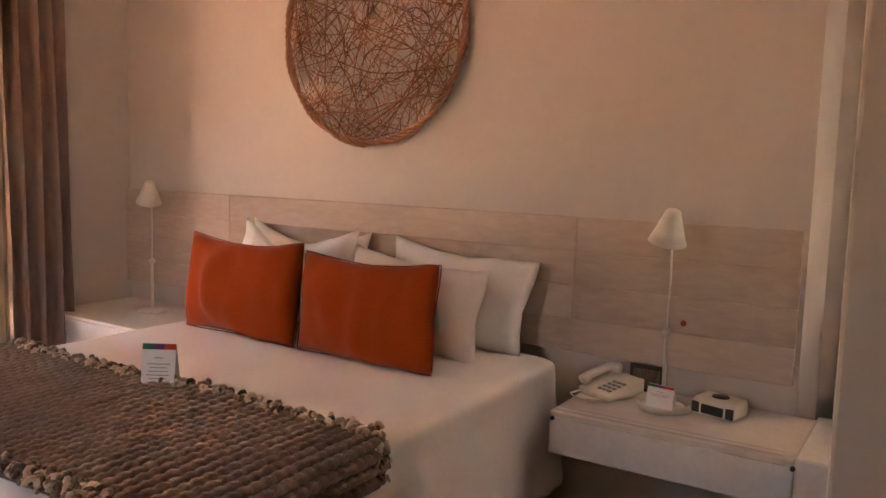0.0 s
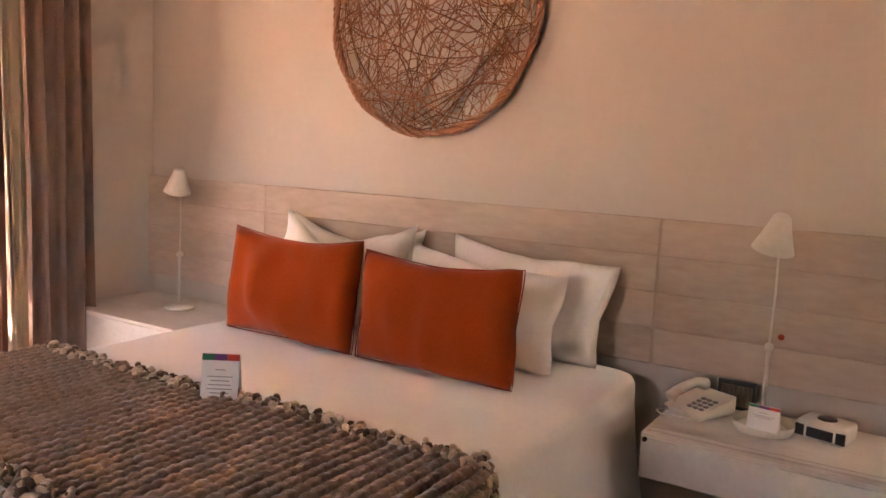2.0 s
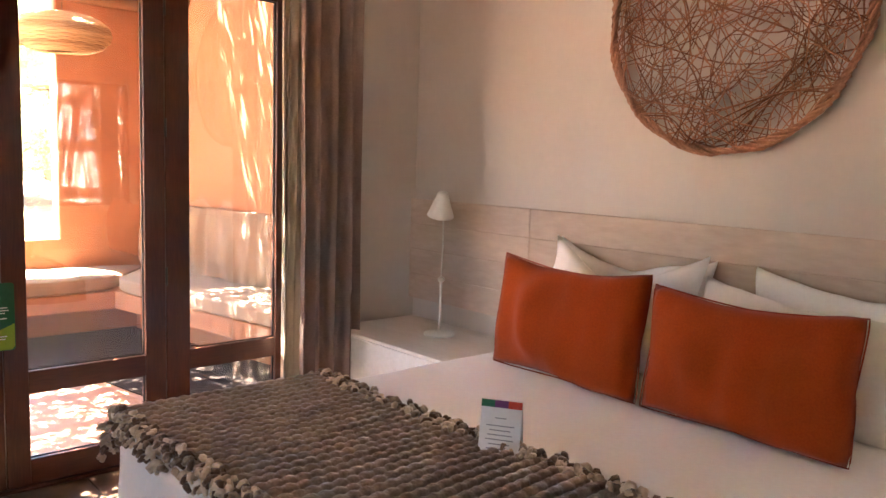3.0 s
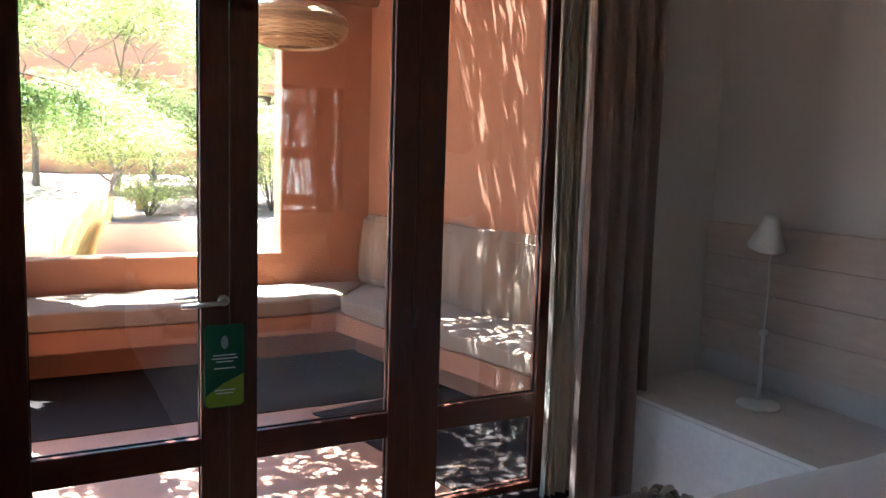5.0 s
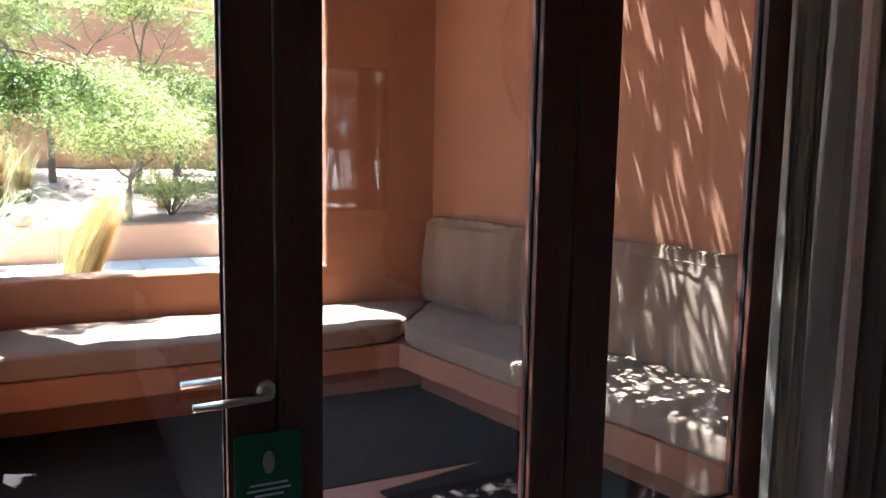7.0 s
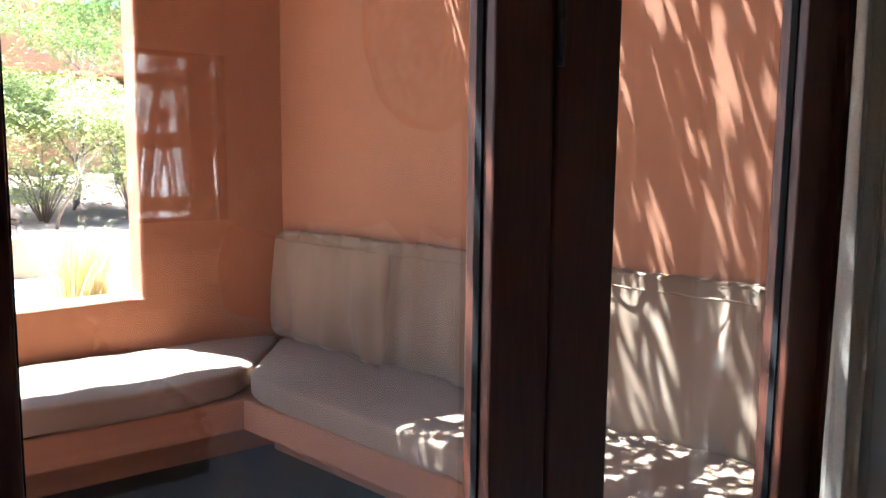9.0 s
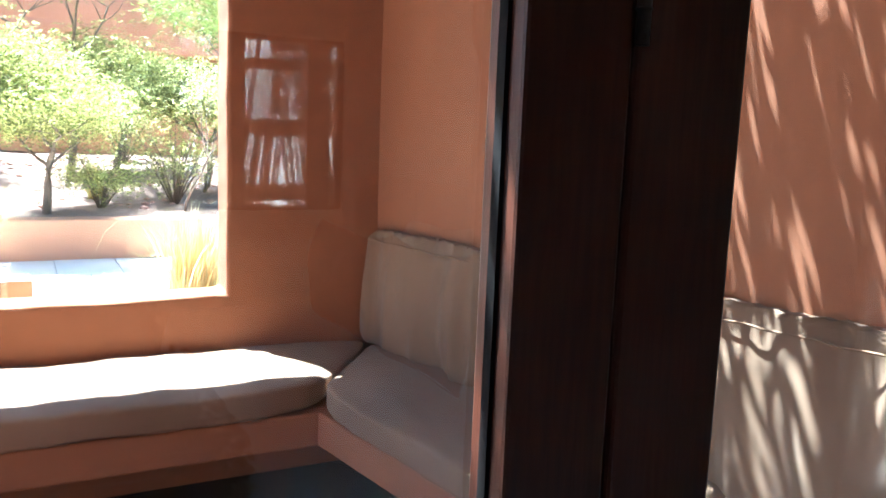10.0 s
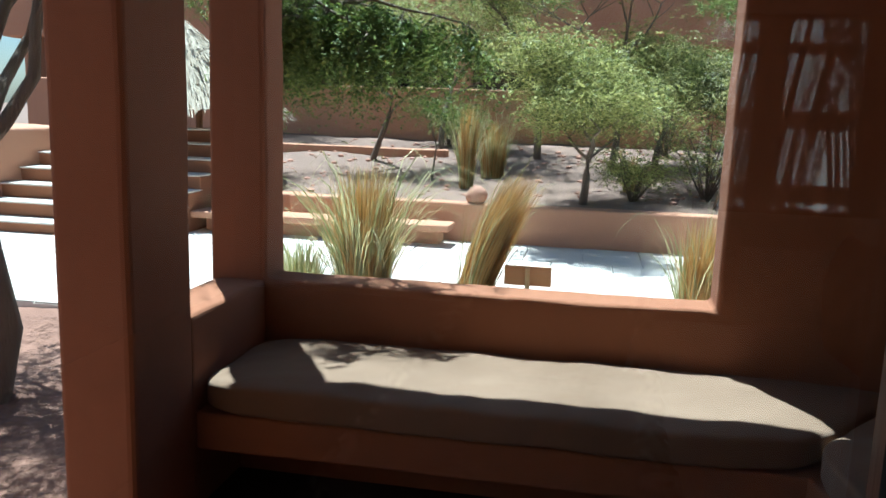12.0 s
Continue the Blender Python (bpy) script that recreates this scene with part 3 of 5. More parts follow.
# telephone
phone = thing("telephone", (3.205, -0.175, 0.502), "ivory desk telephone with grey keys on the cabinet", "telephone", turn=-24)
bm = box((-0.085, -0.11, 0.0), (0.085, 0.11, 0.055), 0.014, 3)
for v in bm.verts:
    if v.co.z > 0.03:
        v.co.z = 0.026 + (v.co.y + 0.11) * 0.19
part("body", bm, PLASTIC, phone, "", True)
grip = tube([(-0.058, -0.105, 0.060), (-0.058, -0.06, 0.083), (-0.058, 0.04, 0.100), (-0.058, 0.10, 0.082)], [0.024, 0.018, 0.018, 0.025], 12)
part("handset", grip, PLASTIC, phone, "", True)
for r in range(4):
    for c in range(3):
        x, y = -0.005 + 0.026 * c, -0.075 + 0.027 * r
        part("key", box((x, y, 0.034 + (y + 0.11) * 0.19 - 0.006), (x + 0.018, y + 0.017, 0.036 + (y + 0.11) * 0.19), 0.003, 1), INK, phone)
part("cord", tube([(-0.06, -0.11, 0.02), (-0.08, -0.15, 0.008), (-0.04, -0.17, 0.006), (0.03, -0.14, 0.006), (0.06, -0.115, 0.015)], 0.004, 6), PLASTIC, phone, "", True)

# small dark frame against the wall
stand = thing("picture_stand", (3.31, -0.035, 0.502), "small dark framed notice leaning at the wall", "frame")
part("frame_board", box((-0.072, -0.018, 0.0), (0.072, -0.004, 0.115), 0.004), DARK_PLASTIC, stand)
part("panel_face", box((-0.058, -0.021, 0.016), (0.058, -0.0182, 0.098)), BARK, stand, "dull brown panel")

# white round dish with a card in it
dish = thing("round_dish", (3.44, -0.225, 0.502), "white round dish around the lamp foot", "dish")
part("dish_bowl", lathe([(0.088, 0.0), (0.10, 0.002), (0.108, 0.034), (0.105, 0.036), (0.098, 0.008), (0.09, 0.004), (0.088, 0.0)], 36), LAMP_WHITE, dish, "", True)
tent_card((3.455, -0.318, 0.535), -6, 0.105, 0.085, "small white card with a red edge in the dish", False)

# clock radio
radio = thing("clock_radio", (3.642, -0.175, 0.502), "silver and black clock radio on the cabinet", "radio", turn=-14)
part("case", box((-0.085, -0.065, 0.0), (0.085, 0.065, 0.070), 0.018, 3), PLASTIC, radio, "", True)
part("display", box((-0.045, -0.069, 0.012), (0.045, -0.060, 0.048), 0.004), DARK_PLASTIC, radio, "black display window")
for x in (-0.068, 0.068):
    part("speaker_grille", box((x - 0.016, -0.0675, 0.010), (x + 0.016, -0.058, 0.052), 0.004), DARK_PLASTIC, radio)
part("top_dial", lathe([(0, 0.008), (0.030, 0.006), (0.034, 0.0)], 24, m=pose(0, 0, 0.069)), DARK_PLASTIC, radio, "dark round top dial", True)

# basket with candles
basket = thing("woven_basket", (4.205, 0.04, 0.502), "shallow straw basket holding red candles", "basket")
for k in range(7):
    r, z = 0.115 + 0.011 * k + 0.004 * (k % 2), 0.010 + 0.0085 * k
    ring = [(r * math.cos(a * math.tau / 40), r * math.sin(a * math.tau / 40), z + 0.0015 * math.sin(a * 5)) for a in range(41)]
    part("straw_coil", tube(ring, 0.0068, 6, cap=False), WICKER, basket, "", True)
part("straw_base", lathe([(0, 0.0), (0.118, 0.0), (0.118, 0.012), (0, 0.012)], 32), WICKER, basket)
for x, y, h, r in ((4.180, 0.020, 0.150, 0.040), (4.240, 0.095, 0.205, 0.040), (4.285, -0.02, 0.11, 0.034)):
    c = thing("pillar_candle", (x, y, 0.516), "dark red pillar candle standing in the basket", "candle", "red candles in the basket")
    part("wax", lathe([(0, 0), (r, 0), (r, h - 0.004), (r - 0.004, h), (r * 0.5, h - 0.006), (0, h - 0.008)], 28), RED_WAX, c, "", True)
    part("wick", tube([(0, 0, h - 0.010), (0.001, 0, h + 0.010)], 0.0013, 5), DARK_PLASTIC, c)

# ---- round vine wreath on the wall ----
wreath = thing("vine_disc", (1.825, -0.03, 2.075), "large round brown wall piece woven from tangled vine twigs", "wall decoration")
rw = random.Random(21)
RIM = 0.555
bm = bmesh.new()
for strand in range(5):
    pts = []
    for k in range(97):
        a = k * math.tau / 96
        r = RIM + 0.012 * math.cos(a * 19 + strand * 1.26) + 0.006 * math.sin(a * 7 + strand)
        pts.append((r * math.cos(a), -0.02 + 0.012 * math.sin(a * 19 + strand * 1.26), r * math.sin(a)))
    tube(pts, 0.0085, 5, bm, cap=False)
part("twisted_rim", bm, TWIG, wreath, "thick rim of twisted twigs", True)
bm = bmesh.new()
for k in range(145):
    a = rw.uniform(0, math.tau)
    b = a + rw.uniform(0.5, 3.1) * rw.choice((-1, 1))
    p, q = Vector((math.cos(a), 0, math.sin(a))) * RIM, Vector((math.cos(b), 0, math.sin(b))) * RIM
    bow = rw.uniform(-0.16, 0.16)
    side = (q - p).cross(Vector((0, 1, 0))).normalized()
    d0 = rw.uniform(-0.035, 0.0)
    w1, w2, ph = rw.uniform(0.006, 0.03), rw.uniform(5, 12), rw.uniform(0, 6)
    pts = []
    for s in range(13):
        t = s / 12
        c = p.lerp(q, t) + side * (bow * 4 * t * (1 - t) + w1 * math.sin(w2 * t + ph) * math.sin(math.pi * t))
        if Vector((c.x, 0, c.z)).length > RIM:
            c *= RIM / Vector((c.x, 0, c.z)).length
        pts.append((c.x, d0 + 0.012 * math.sin(t * 7 + ph), c.z))
    tube(pts, rw.uniform(0.0016, 0.0036), 4, bm, cap=False)
for k in range(250):
    a, f, turn = rw.uniform(0, math.tau), math.sqrt(rw.random()) * 0.93, rw.uniform(0, math.tau)
    c, r, sweep, d0 = Vector((math.cos(a), 0, math.sin(a))) * RIM * f, rw.uniform(0.04, 0.22), rw.uniform(0.8, 2.6), rw.uniform(-0.036, 0.002)
    pts = []
    for s in range(8):
        w = turn + sweep * (s / 7 - 0.5)
        p = c + Vector((math.cos(w) - math.cos(turn), 0, math.sin(w) - math.sin(turn))) * r
        if p.length > RIM:
            p *= RIM / p.length
        pts.append((p.x, d0 + 0.006 * math.sin(s + a * 9), p.z))
    tube(pts, rw.uniform(0.0015, 0.0031), 4, bm, cap=False)
tagged(part("twig_tangle", bm, TWIG, wreath, "tangle of thin brown twigs", True), kind="stuff")


# ---- curtain ----
def curtain(name, y0, y1, x, depth, folds, material, label, z0=LOW + 0.012, z1=2.62, seed=0.0):
    bm = bmesh.new()
    cols, rows_c = folds * 14, 24
    grid = {}
    for side in (0, 1):
        for i in range(cols + 1):
            u = i / cols
            for j in range(rows_c + 1):
                v = j / rows_c
                ph = u * folds * math.tau
                amp = depth * (0.55 + 0.45 * (1 - v)) * (0.75 + 0.35 * noise.noise(Vector((u * 6, seed, v * 0.6))))
                px = x + amp * (math.sin(ph) + 0.25 * math.sin(2.3 * ph + seed)) + 0.012 * noise.noise(Vector((u * 9, v * 3, seed)))
                py = y0 + (y1 - y0) * u + 0.3 * depth * math.cos(ph) + 0.010 * math.sin(v * 3 + u * 9)
                grid[side, i, j] = bm.verts.new((px + side * 0.003, py, z0 + (z1 - z0) * v))
    for side in (0, 1):
        for i in range(cols):
            for j in range(rows_c):
                q = (grid[side, i, j], grid[side, i + 1, j], grid[side, i + 1, j + 1], grid[side, i, j + 1])
                bm.faces.new(q if side else q[::-1])
    e = thing(name, (x, (y0 + y1) / 2, 0.0), label, "curtain")
    bmesh.ops.transform(bm, matrix=e.matrix_world.inverted(), verts=bm.verts)
    part("hanging_cloth", bm, material, e, "", True)
    return e


curtain("curtain", -0.93, -0.54, 0.0, 0.058, 4, CURTAIN, "heavy taupe curtain gathered beside the glass door", seed=1.0)
curtain("sheer_curtain", -0.89, -0.735, -0.235, 0.026, 4, SHEER, "thin pale sheer curtain gathered at the door edge", seed=4.0)
rod = thing("curtain_rod", (0.0, -1.9, 2.66), "dark round curtain rod above the doors", "curtain rod")
part("pole", tube([(0, -1.15, 0), (0, 1.6, 0)], 0.014, 12), DARK_PLASTIC, rod, "", True)
for y in (-1.0, 1.5):
    part("bracket", tube([(-0.175, y, 0.0), (0, y, 0.0)], 0.008, 8), DARK_PLASTIC, rod)


# ---- glazed doors between bedroom and terrace ----
frame_ob = tagged(new("door_frame"), "dark red-brown hardwood frame around the glass doors", "door frame", kind="structure")
for a, b in (((-0.41, -3.010, LOW), (-0.315, -2.983, 2.42)), ((-0.40, -0.747, LOW), (-0.315, -0.722, 2.42)), ((-0.40, -2.983, 2.37), (-0.315, -0.747, 2.42)), ((-0.40, -2.983, LOW), (-0.315, -0.747, LOW + 0.018))):
    part("frame_post", box(a, b, 0.003, 1), DOOR_WOOD, frame_ob)


def glazed_leaf(name, y0, g0, g1, y1, label):
    d = tagged(new(name), label, "door", kind="structure")
    X0, X1, top = -0.384, -0.330, 2.366
    for a, b in ((y0, g0), (g1, y1)):
        part("stile", box((X0, a, LOW + 0.022), (X1, b, top), 0.004, 2), DOOR_WOOD, d)
    for nm, z0, z1 in (("bottom_rail", LOW + 0.022, 0.022), ("middle_rail", 0.330, 0.436), ("top_rail", 2.26, top)):
        part(nm, box((X0 + 0.001, g0 - 0.001, z0), (X1 - 0.001, g1 + 0.001, z1), 0.003, 1), DOOR_WOOD_FLAT, d)
    for z0, z1 in ((0.022, 0.330), (0.436, 2.26)):
        pane = part("pane", box((-0.3670, g0 - 0.004, z0 - 0.004), (-0.3630, g1 + 0.004, z1 + 0.004)), GLASS, d, "clear window glass")
        pane.visible_shadow = False
        bm = bmesh.new()                                                  # ribbed dark seal inside the glass
        for a, b in (((-0.3620, g0, z0), (-0.350, g0 + 0.004, z1)), ((-0.3620, g1 - 0.004, z0), (-0.350, g1, z1)),
                     ((-0.3620, g0 + 0.004, z0), (-0.356, g1 - 0.004, z0 + 0.004)), ((-0.3620, g0 + 0.004, z1 - 0.004), (-0.356, g1 - 0.004, z1))):
            box(a, b, bm=bm)
        part("glass_seal", bm, GASKET, d, "thin black glazing seal")
    return d


door_1 = glazed_leaf("door_1", -2.980, -2.865, -2.320, -2.219, "closed glazed hardwood door leaf with a steel lever handle")
door_2 = glazed_leaf("door_2", -2.215, -2.115, -1.582, -1.479, "closed glazed hardwood door leaf in dark red-brown")
door_3 = glazed_leaf("door_3", -1.475, -1.352, -0.858, -0.750, "fixed glazed hardwood leaf beside the curtain")
for y, d in ((-1.477, door_2), (-2.981, door_1)):
    for z in (0.826, 1.566, 2.15):
        bm = tube([(-0.324, y, z - 0.045), (-0.324, y, z + 0.045)], 0.006, 10)
        for k in (-0.017, 0.017):
            tube([(-0.324, y, z + k - 0.001), (-0.324, y, z + k + 0.001)], 0.0068, 10, bm)
        part("hinge", bm, DARK_PLASTIC, d, "dark metal barrel hinge", True)
for s, x in ((1, -0.330), (-1, -0.384)):
    h = part("handle_rose", lathe([(0, 0.011), (0.019, 0.010), (0.021, 0.006), (0.021, 0.0)], 28, m=pose(x, -2.241, 0.938, 0, 90 * s)), STEEL, door_1, "round brushed steel rose", True)
    part("lever", tube([(x, -2.241, 0.938), (x + s * 0.045, -2.241, 0.938), (x + s * 0.052, -2.248, 0.938), (x + s * 0.054, -2.29, 0.937), (x + s * 0.054, -2.394, 0.933)], 0.0085, 12), STEEL, h, "brushed steel lever", True)

# hanging door card
tag_ob = thing("door_hanger", (-0.302, -2.242, 0.553), "green and lime door hanger card on the handle", "door card")
bm = bmesh.new()
R, Wt, Ht = 0.014, 0.070, 0.302
outline = []
for cx, cz, a0 in ((Wt - R, R, -90), (Wt - R, Ht - R, 0), (-Wt + R, Ht - R, 90), (-Wt + R, R, 180)):
    outline += [(cx + R * math.cos(radians(a0 + k * 15)), cz + R * math.sin(radians(a0 + k * 15))) for k in range(7)]
front = [bm.verts.new((0.001, y, z)) for y, z in outline]
back = [bm.verts.new((-0.001, y, z)) for y, z in outline]
bm.faces.new(front)
bm.faces.new(back[::-1])
for k in range(len(outline)):
    bm.faces.new((back[k], back[(k + 1) % len(outline)], front[(k + 1) % len(outline)], front[k]))
card = part("card_sheet", bm, TAG_GREEN, tag_ob)
bm = bmesh.new()
shape = [(-Wt + 0.002, 0.016), (-Wt + 0.014, 0.003), (Wt - 0.014, 0.003), (Wt - 0.002, 0.016), (Wt - 0.002, 0.120), (-0.005, 0.088), (-Wt + 0.002, 0.045)]
bm.faces.new([bm.verts.new((0.0017, y, z)) for y, z in shape])
part("lime_field", bm, TAG_LIME, card, "lime yellow lower field")
part("hang_hole", lathe([(0, 0.0022), (0.011, 0.0022), (0.013, 0.0012)], 20, m=pose(0.0, 0.0, 0.238, 0, 90) @ Matrix.Diagonal((1.9, 1, 1, 1))), INK, card, "pale oval opening", True)
for k, z in enumerate((0.190, 0.178, 0.166, 0.142, 0.062, 0.050)):
    half = (0.040, 0.046, 0.030, 0.038, 0.036, 0.030)[k]
    part("printed_line", box((0.0014, -half, z), (0.0022, half, z + 0.004)), PAPER, card)


# ---- terrace shell ----
def holed_wall(x0, x1, ys, zs, cuts=26):
    """A wall in the y-z plane with one rectangular opening, its edges softened and slightly uneven."""
    bm = bmesh.new()
    v = {(s, i, j): bm.verts.new((x, y, z)) for s, x in enumerate((x0, x1)) for i, y in enumerate(ys) for j, z in enumerate(zs)}
    for i in range(3):
        for j in range(3):
            if (i, j) != (1, 1):
                bm.faces.new((v[1, i, j], v[1, i + 1, j], v[1, i + 1, j + 1], v[1, i, j + 1]))
                bm.faces.new((v[0, i, j + 1], v[0, i + 1, j + 1], v[0, i + 1, j], v[0, i, j]))
    hole = [(1, 1), (2, 1), (2, 2), (1, 2)]
    for a, b in zip(hole, hole[1:] + hole[:1]):
        bm.faces.new((v[0, *a], v[0, *b], v[1, *b], v[1, *a]))
    rim = [(0, 0), (3, 0), (3, 3), (0, 3)]
    walk_rim = [(i, 0) for i in range(3)] + [(3, j) for j in range(3)] + [(i, 3) for i in (3, 2, 1)] + [(0, j) for j in (3, 2, 1)]
    for a, b in zip(walk_rim, walk_rim[1:] + walk_rim[:1]):
        bm.faces.new((v[1, *a], v[1, *b], v[0, *b], v[0, *a]))
    inner = {v[s, i, j] for s in (0, 1) for i in (1, 2) for j in (1, 2)}
    edges = [e for e in bm.edges if e.verts[0] in inner and e.verts[1] in inner]
    bmesh.ops.bevel(bm, geom=edges, offset=0.018, segments=3, profile=0.5, affect="EDGES")
    long = [e for e in bm.edges if e.calc_length() > 0.25]
    bmesh.ops.subdivide_edges(bm, edges=long, cuts=cuts, use_grid_fill=True)
    for p in bm.verts:
        n = noise.noise_vector(p.co * 3.1) * 0.007 + noise.noise_vector(p.co * 14.0) * 0.003
        p.co += n if x0 + 0.002 < p.co.x or abs(p.co.x - x0) < 0.5 else n * 0
    bmesh.ops.recalc_face_normals(bm, faces=bm.faces)
    return bm


def adobe_box(a, b, bevel=0.02, cuts=8, amount=0.006):
    bm = box(a, b, bevel, 3)
    bmesh.ops.subdivide_edges(bm, edges=[e for e in bm.edges if e.calc_length() > 0.15], cuts=cuts, use_grid_fill=True)
    for p in bm.verts:
        p.co += noise.noise_vector(p.co * 3.1) * amount + noise.noise_vector(p.co * 12.0) * amount * 0.4
    return bm


# the north side of the terrace opens outward by TURN about its corner with the west wall
TURN, CORNER = 10.5, Vector((-3.30, -0.435, 0.0))
SWING = Matrix.Translation(CORNER) @ Matrix.Rotation(radians(TURN), 4, "Z") @ Matrix.Translation(-CORNER)


def swung(bm):
    bmesh.ops.transform(bm, matrix=SWING, verts=bm.verts)
    return bm


structure("terrace_floor", box((-3.5, -3.25, -0.25), (-0.421, 0.30, -0.015)), TERRACE_FLOOR, "worn terracotta-coloured terrace floor")
# thin near-black sheets over the screed, along and under the bench
structure("terrace_floor_dark", box((-3.3, -2.99, -0.014), (-1.83, -0.30, -0.009)), DARK_FLOOR, "near-black floor along the bench")
structure("terrace_floor_dark_north", swung(box((-1.92, -1.70, -0.014), (-0.30, -0.45, -0.009))), DARK_FLOOR, "near-black floor along the bench")
structure("terrace_threshold", box((-0.4205, -3.01, -0.25), (-0.402, -0.722, 0.004)), TERRACE_FLOOR, "terracotta door threshold")
structure("terrace_wall_west", holed_wall(-3.50, -3.30, (-2.996, -2.990, -1.145, -0.22), (-0.05, 0.72, 2.87, 3.35)), ADOBE, "orange adobe terrace wall with a wide opening")
structure("terrace_wall_north", swung(box((-3.30, -0.435, -0.05), (-0.425, -0.215, 3.35))), ADOBE, "orange adobe terrace wall above the bench")
structure("terrace_pillar_corner", adobe_box((-3.50, -3.245, -0.05), (-3.30, -2.998, 3.35)), ADOBE, "square orange adobe corner pillar")
structure("terrace_pillar_south", adobe_box((-2.672, -3.245, -0.05), (-2.286, -2.99, 3.35), 0.025), ADOBE, "broad orange adobe pillar")
structure("terrace_parapet", adobe_box((-3.31, -3.225, -0.05), (-2.66, -2.993, 0.715), 0.02), ADOBE, "low orange adobe parapet")
structure("terrace_lintel_south", box((-3.30, -3.23, 3.2), (-0.425, -3.0, 3.35)), ADOBE, "orange adobe lintel")
skin = bmesh.new()
for p, q in (((-0.4245, -4.7, -0.25), (-0.4205, -3.012, 2.80)), ((-0.4245, -0.72, -0.25), (-0.4205, 0.25, 2.80)), ((-0.4245, -3.012, 2.43), (-0.4205, -0.72, 2.80))):
    box(p, q, bm=skin)
structure("house_skin", skin, ADOBE, "orange adobe outer face of the house")

# built-in bench in an L
bench = tagged(new("terrace_bench"), "built-in orange adobe bench in an L shape", "bench", kind="structure")
part("bench_slab", adobe_box((-3.298, -2.988, 0.222), (-2.665, -0.50, 0.362), 0.012, 10, 0.003), ADOBE, bench)
part("bench_slab", swung(adobe_box((-2.95, -1.040, 0.2235), (-0.46, -0.437, 0.3605), 0.012, 10, 0.003)), ADOBE, bench)
part("bench_plinth", box((-3.298, -2.988, -0.02), (-3.02, -0.50, 0.223)), ADOBE, bench)
part("bench_plinth", swung(box((-3.0, -0.72, -0.02), (-0.46, -0.437, 0.223))), ADOBE, bench)


def wrinkle(p, seed, amount):
    big = noise.noise(Vector((p.x * 2.6 + seed, p.y * 2.6, p.z * 2.0)))
    fold = noise.noise(Vector((p.x * 9.0 + p.y * 3.0 + seed, p.y * 9.0 - p.x * 2.0, p.z * 5.0)))
    fine = noise.noise(Vector((p.x * 11.0 + seed, p.y * 11.0 + p.x * 4.0, p.z * 14.0)))
    return amount * (0.7 * big + 0.5 * fold + 0.3 * fine)


C_GRP = "taupe cushions on the terrace bench"
MITRE = Vector((0.66, -0.517))                                            # from the corner to the inner meeting of the two seats


seat = thing("bench_seat_cushion", (-2.97, -1.7, 0.362), "long taupe canvas seat cushion in full sun", "cushion", C_GRP)
bm = soft_box((0.66, 2.55, 0.126), pose(-2.97, -1.710, 0.424), 8.0, 64, 0.0)
for v in bm.verts:
    end = CORNER.y + MITRE.y * (v.co.x + 3.30) / MITRE.x - 0.006
    v.co.y = -2.985 + (v.co.y + 2.985) * (end + 2.985) / 2.55
    v.co.z += wrinkle(v.co, 1.0, 0.012)
    v.co.x += wrinkle(v.co, 9.0, 0.012)
bmesh.ops.transform(bm, matrix=seat.matrix_world.inverted(), verts=bm.verts)
part("canvas_cover", bm, CANVAS, seat, "", True)
seat = thing("bench_seat_cushion", (-1.7, -0.45, 0.362), "long taupe canvas seat cushion dappled with sun", "cushion", C_GRP)
inner = Matrix.Rotation(radians(-TURN), 2) @ MITRE
bm = soft_box((2.84, -inner.y, 0.122), pose(-1.88, CORNER.y + inner.y / 2, 0.418), 8.0, 64, 0.0)
for v in bm.verts:
    start = CORNER.x + inner.x * (v.co.y - CORNER.y) / inner.y + 0.008
    v.co.x = -0.46 - (-0.46 - v.co.x) * (-0.46 - start) / 2.84
    v.co.z += wrinkle(v.co, 4.0, 0.014)
    v.co.y += wrinkle(v.co, 12.0, 0.012)
bmesh.ops.transform(bm, matrix=seat.matrix_world.inverted() @ SWING, verts=bm.verts)
part("canvas_cover", bm, CANVAS, seat, "", True)


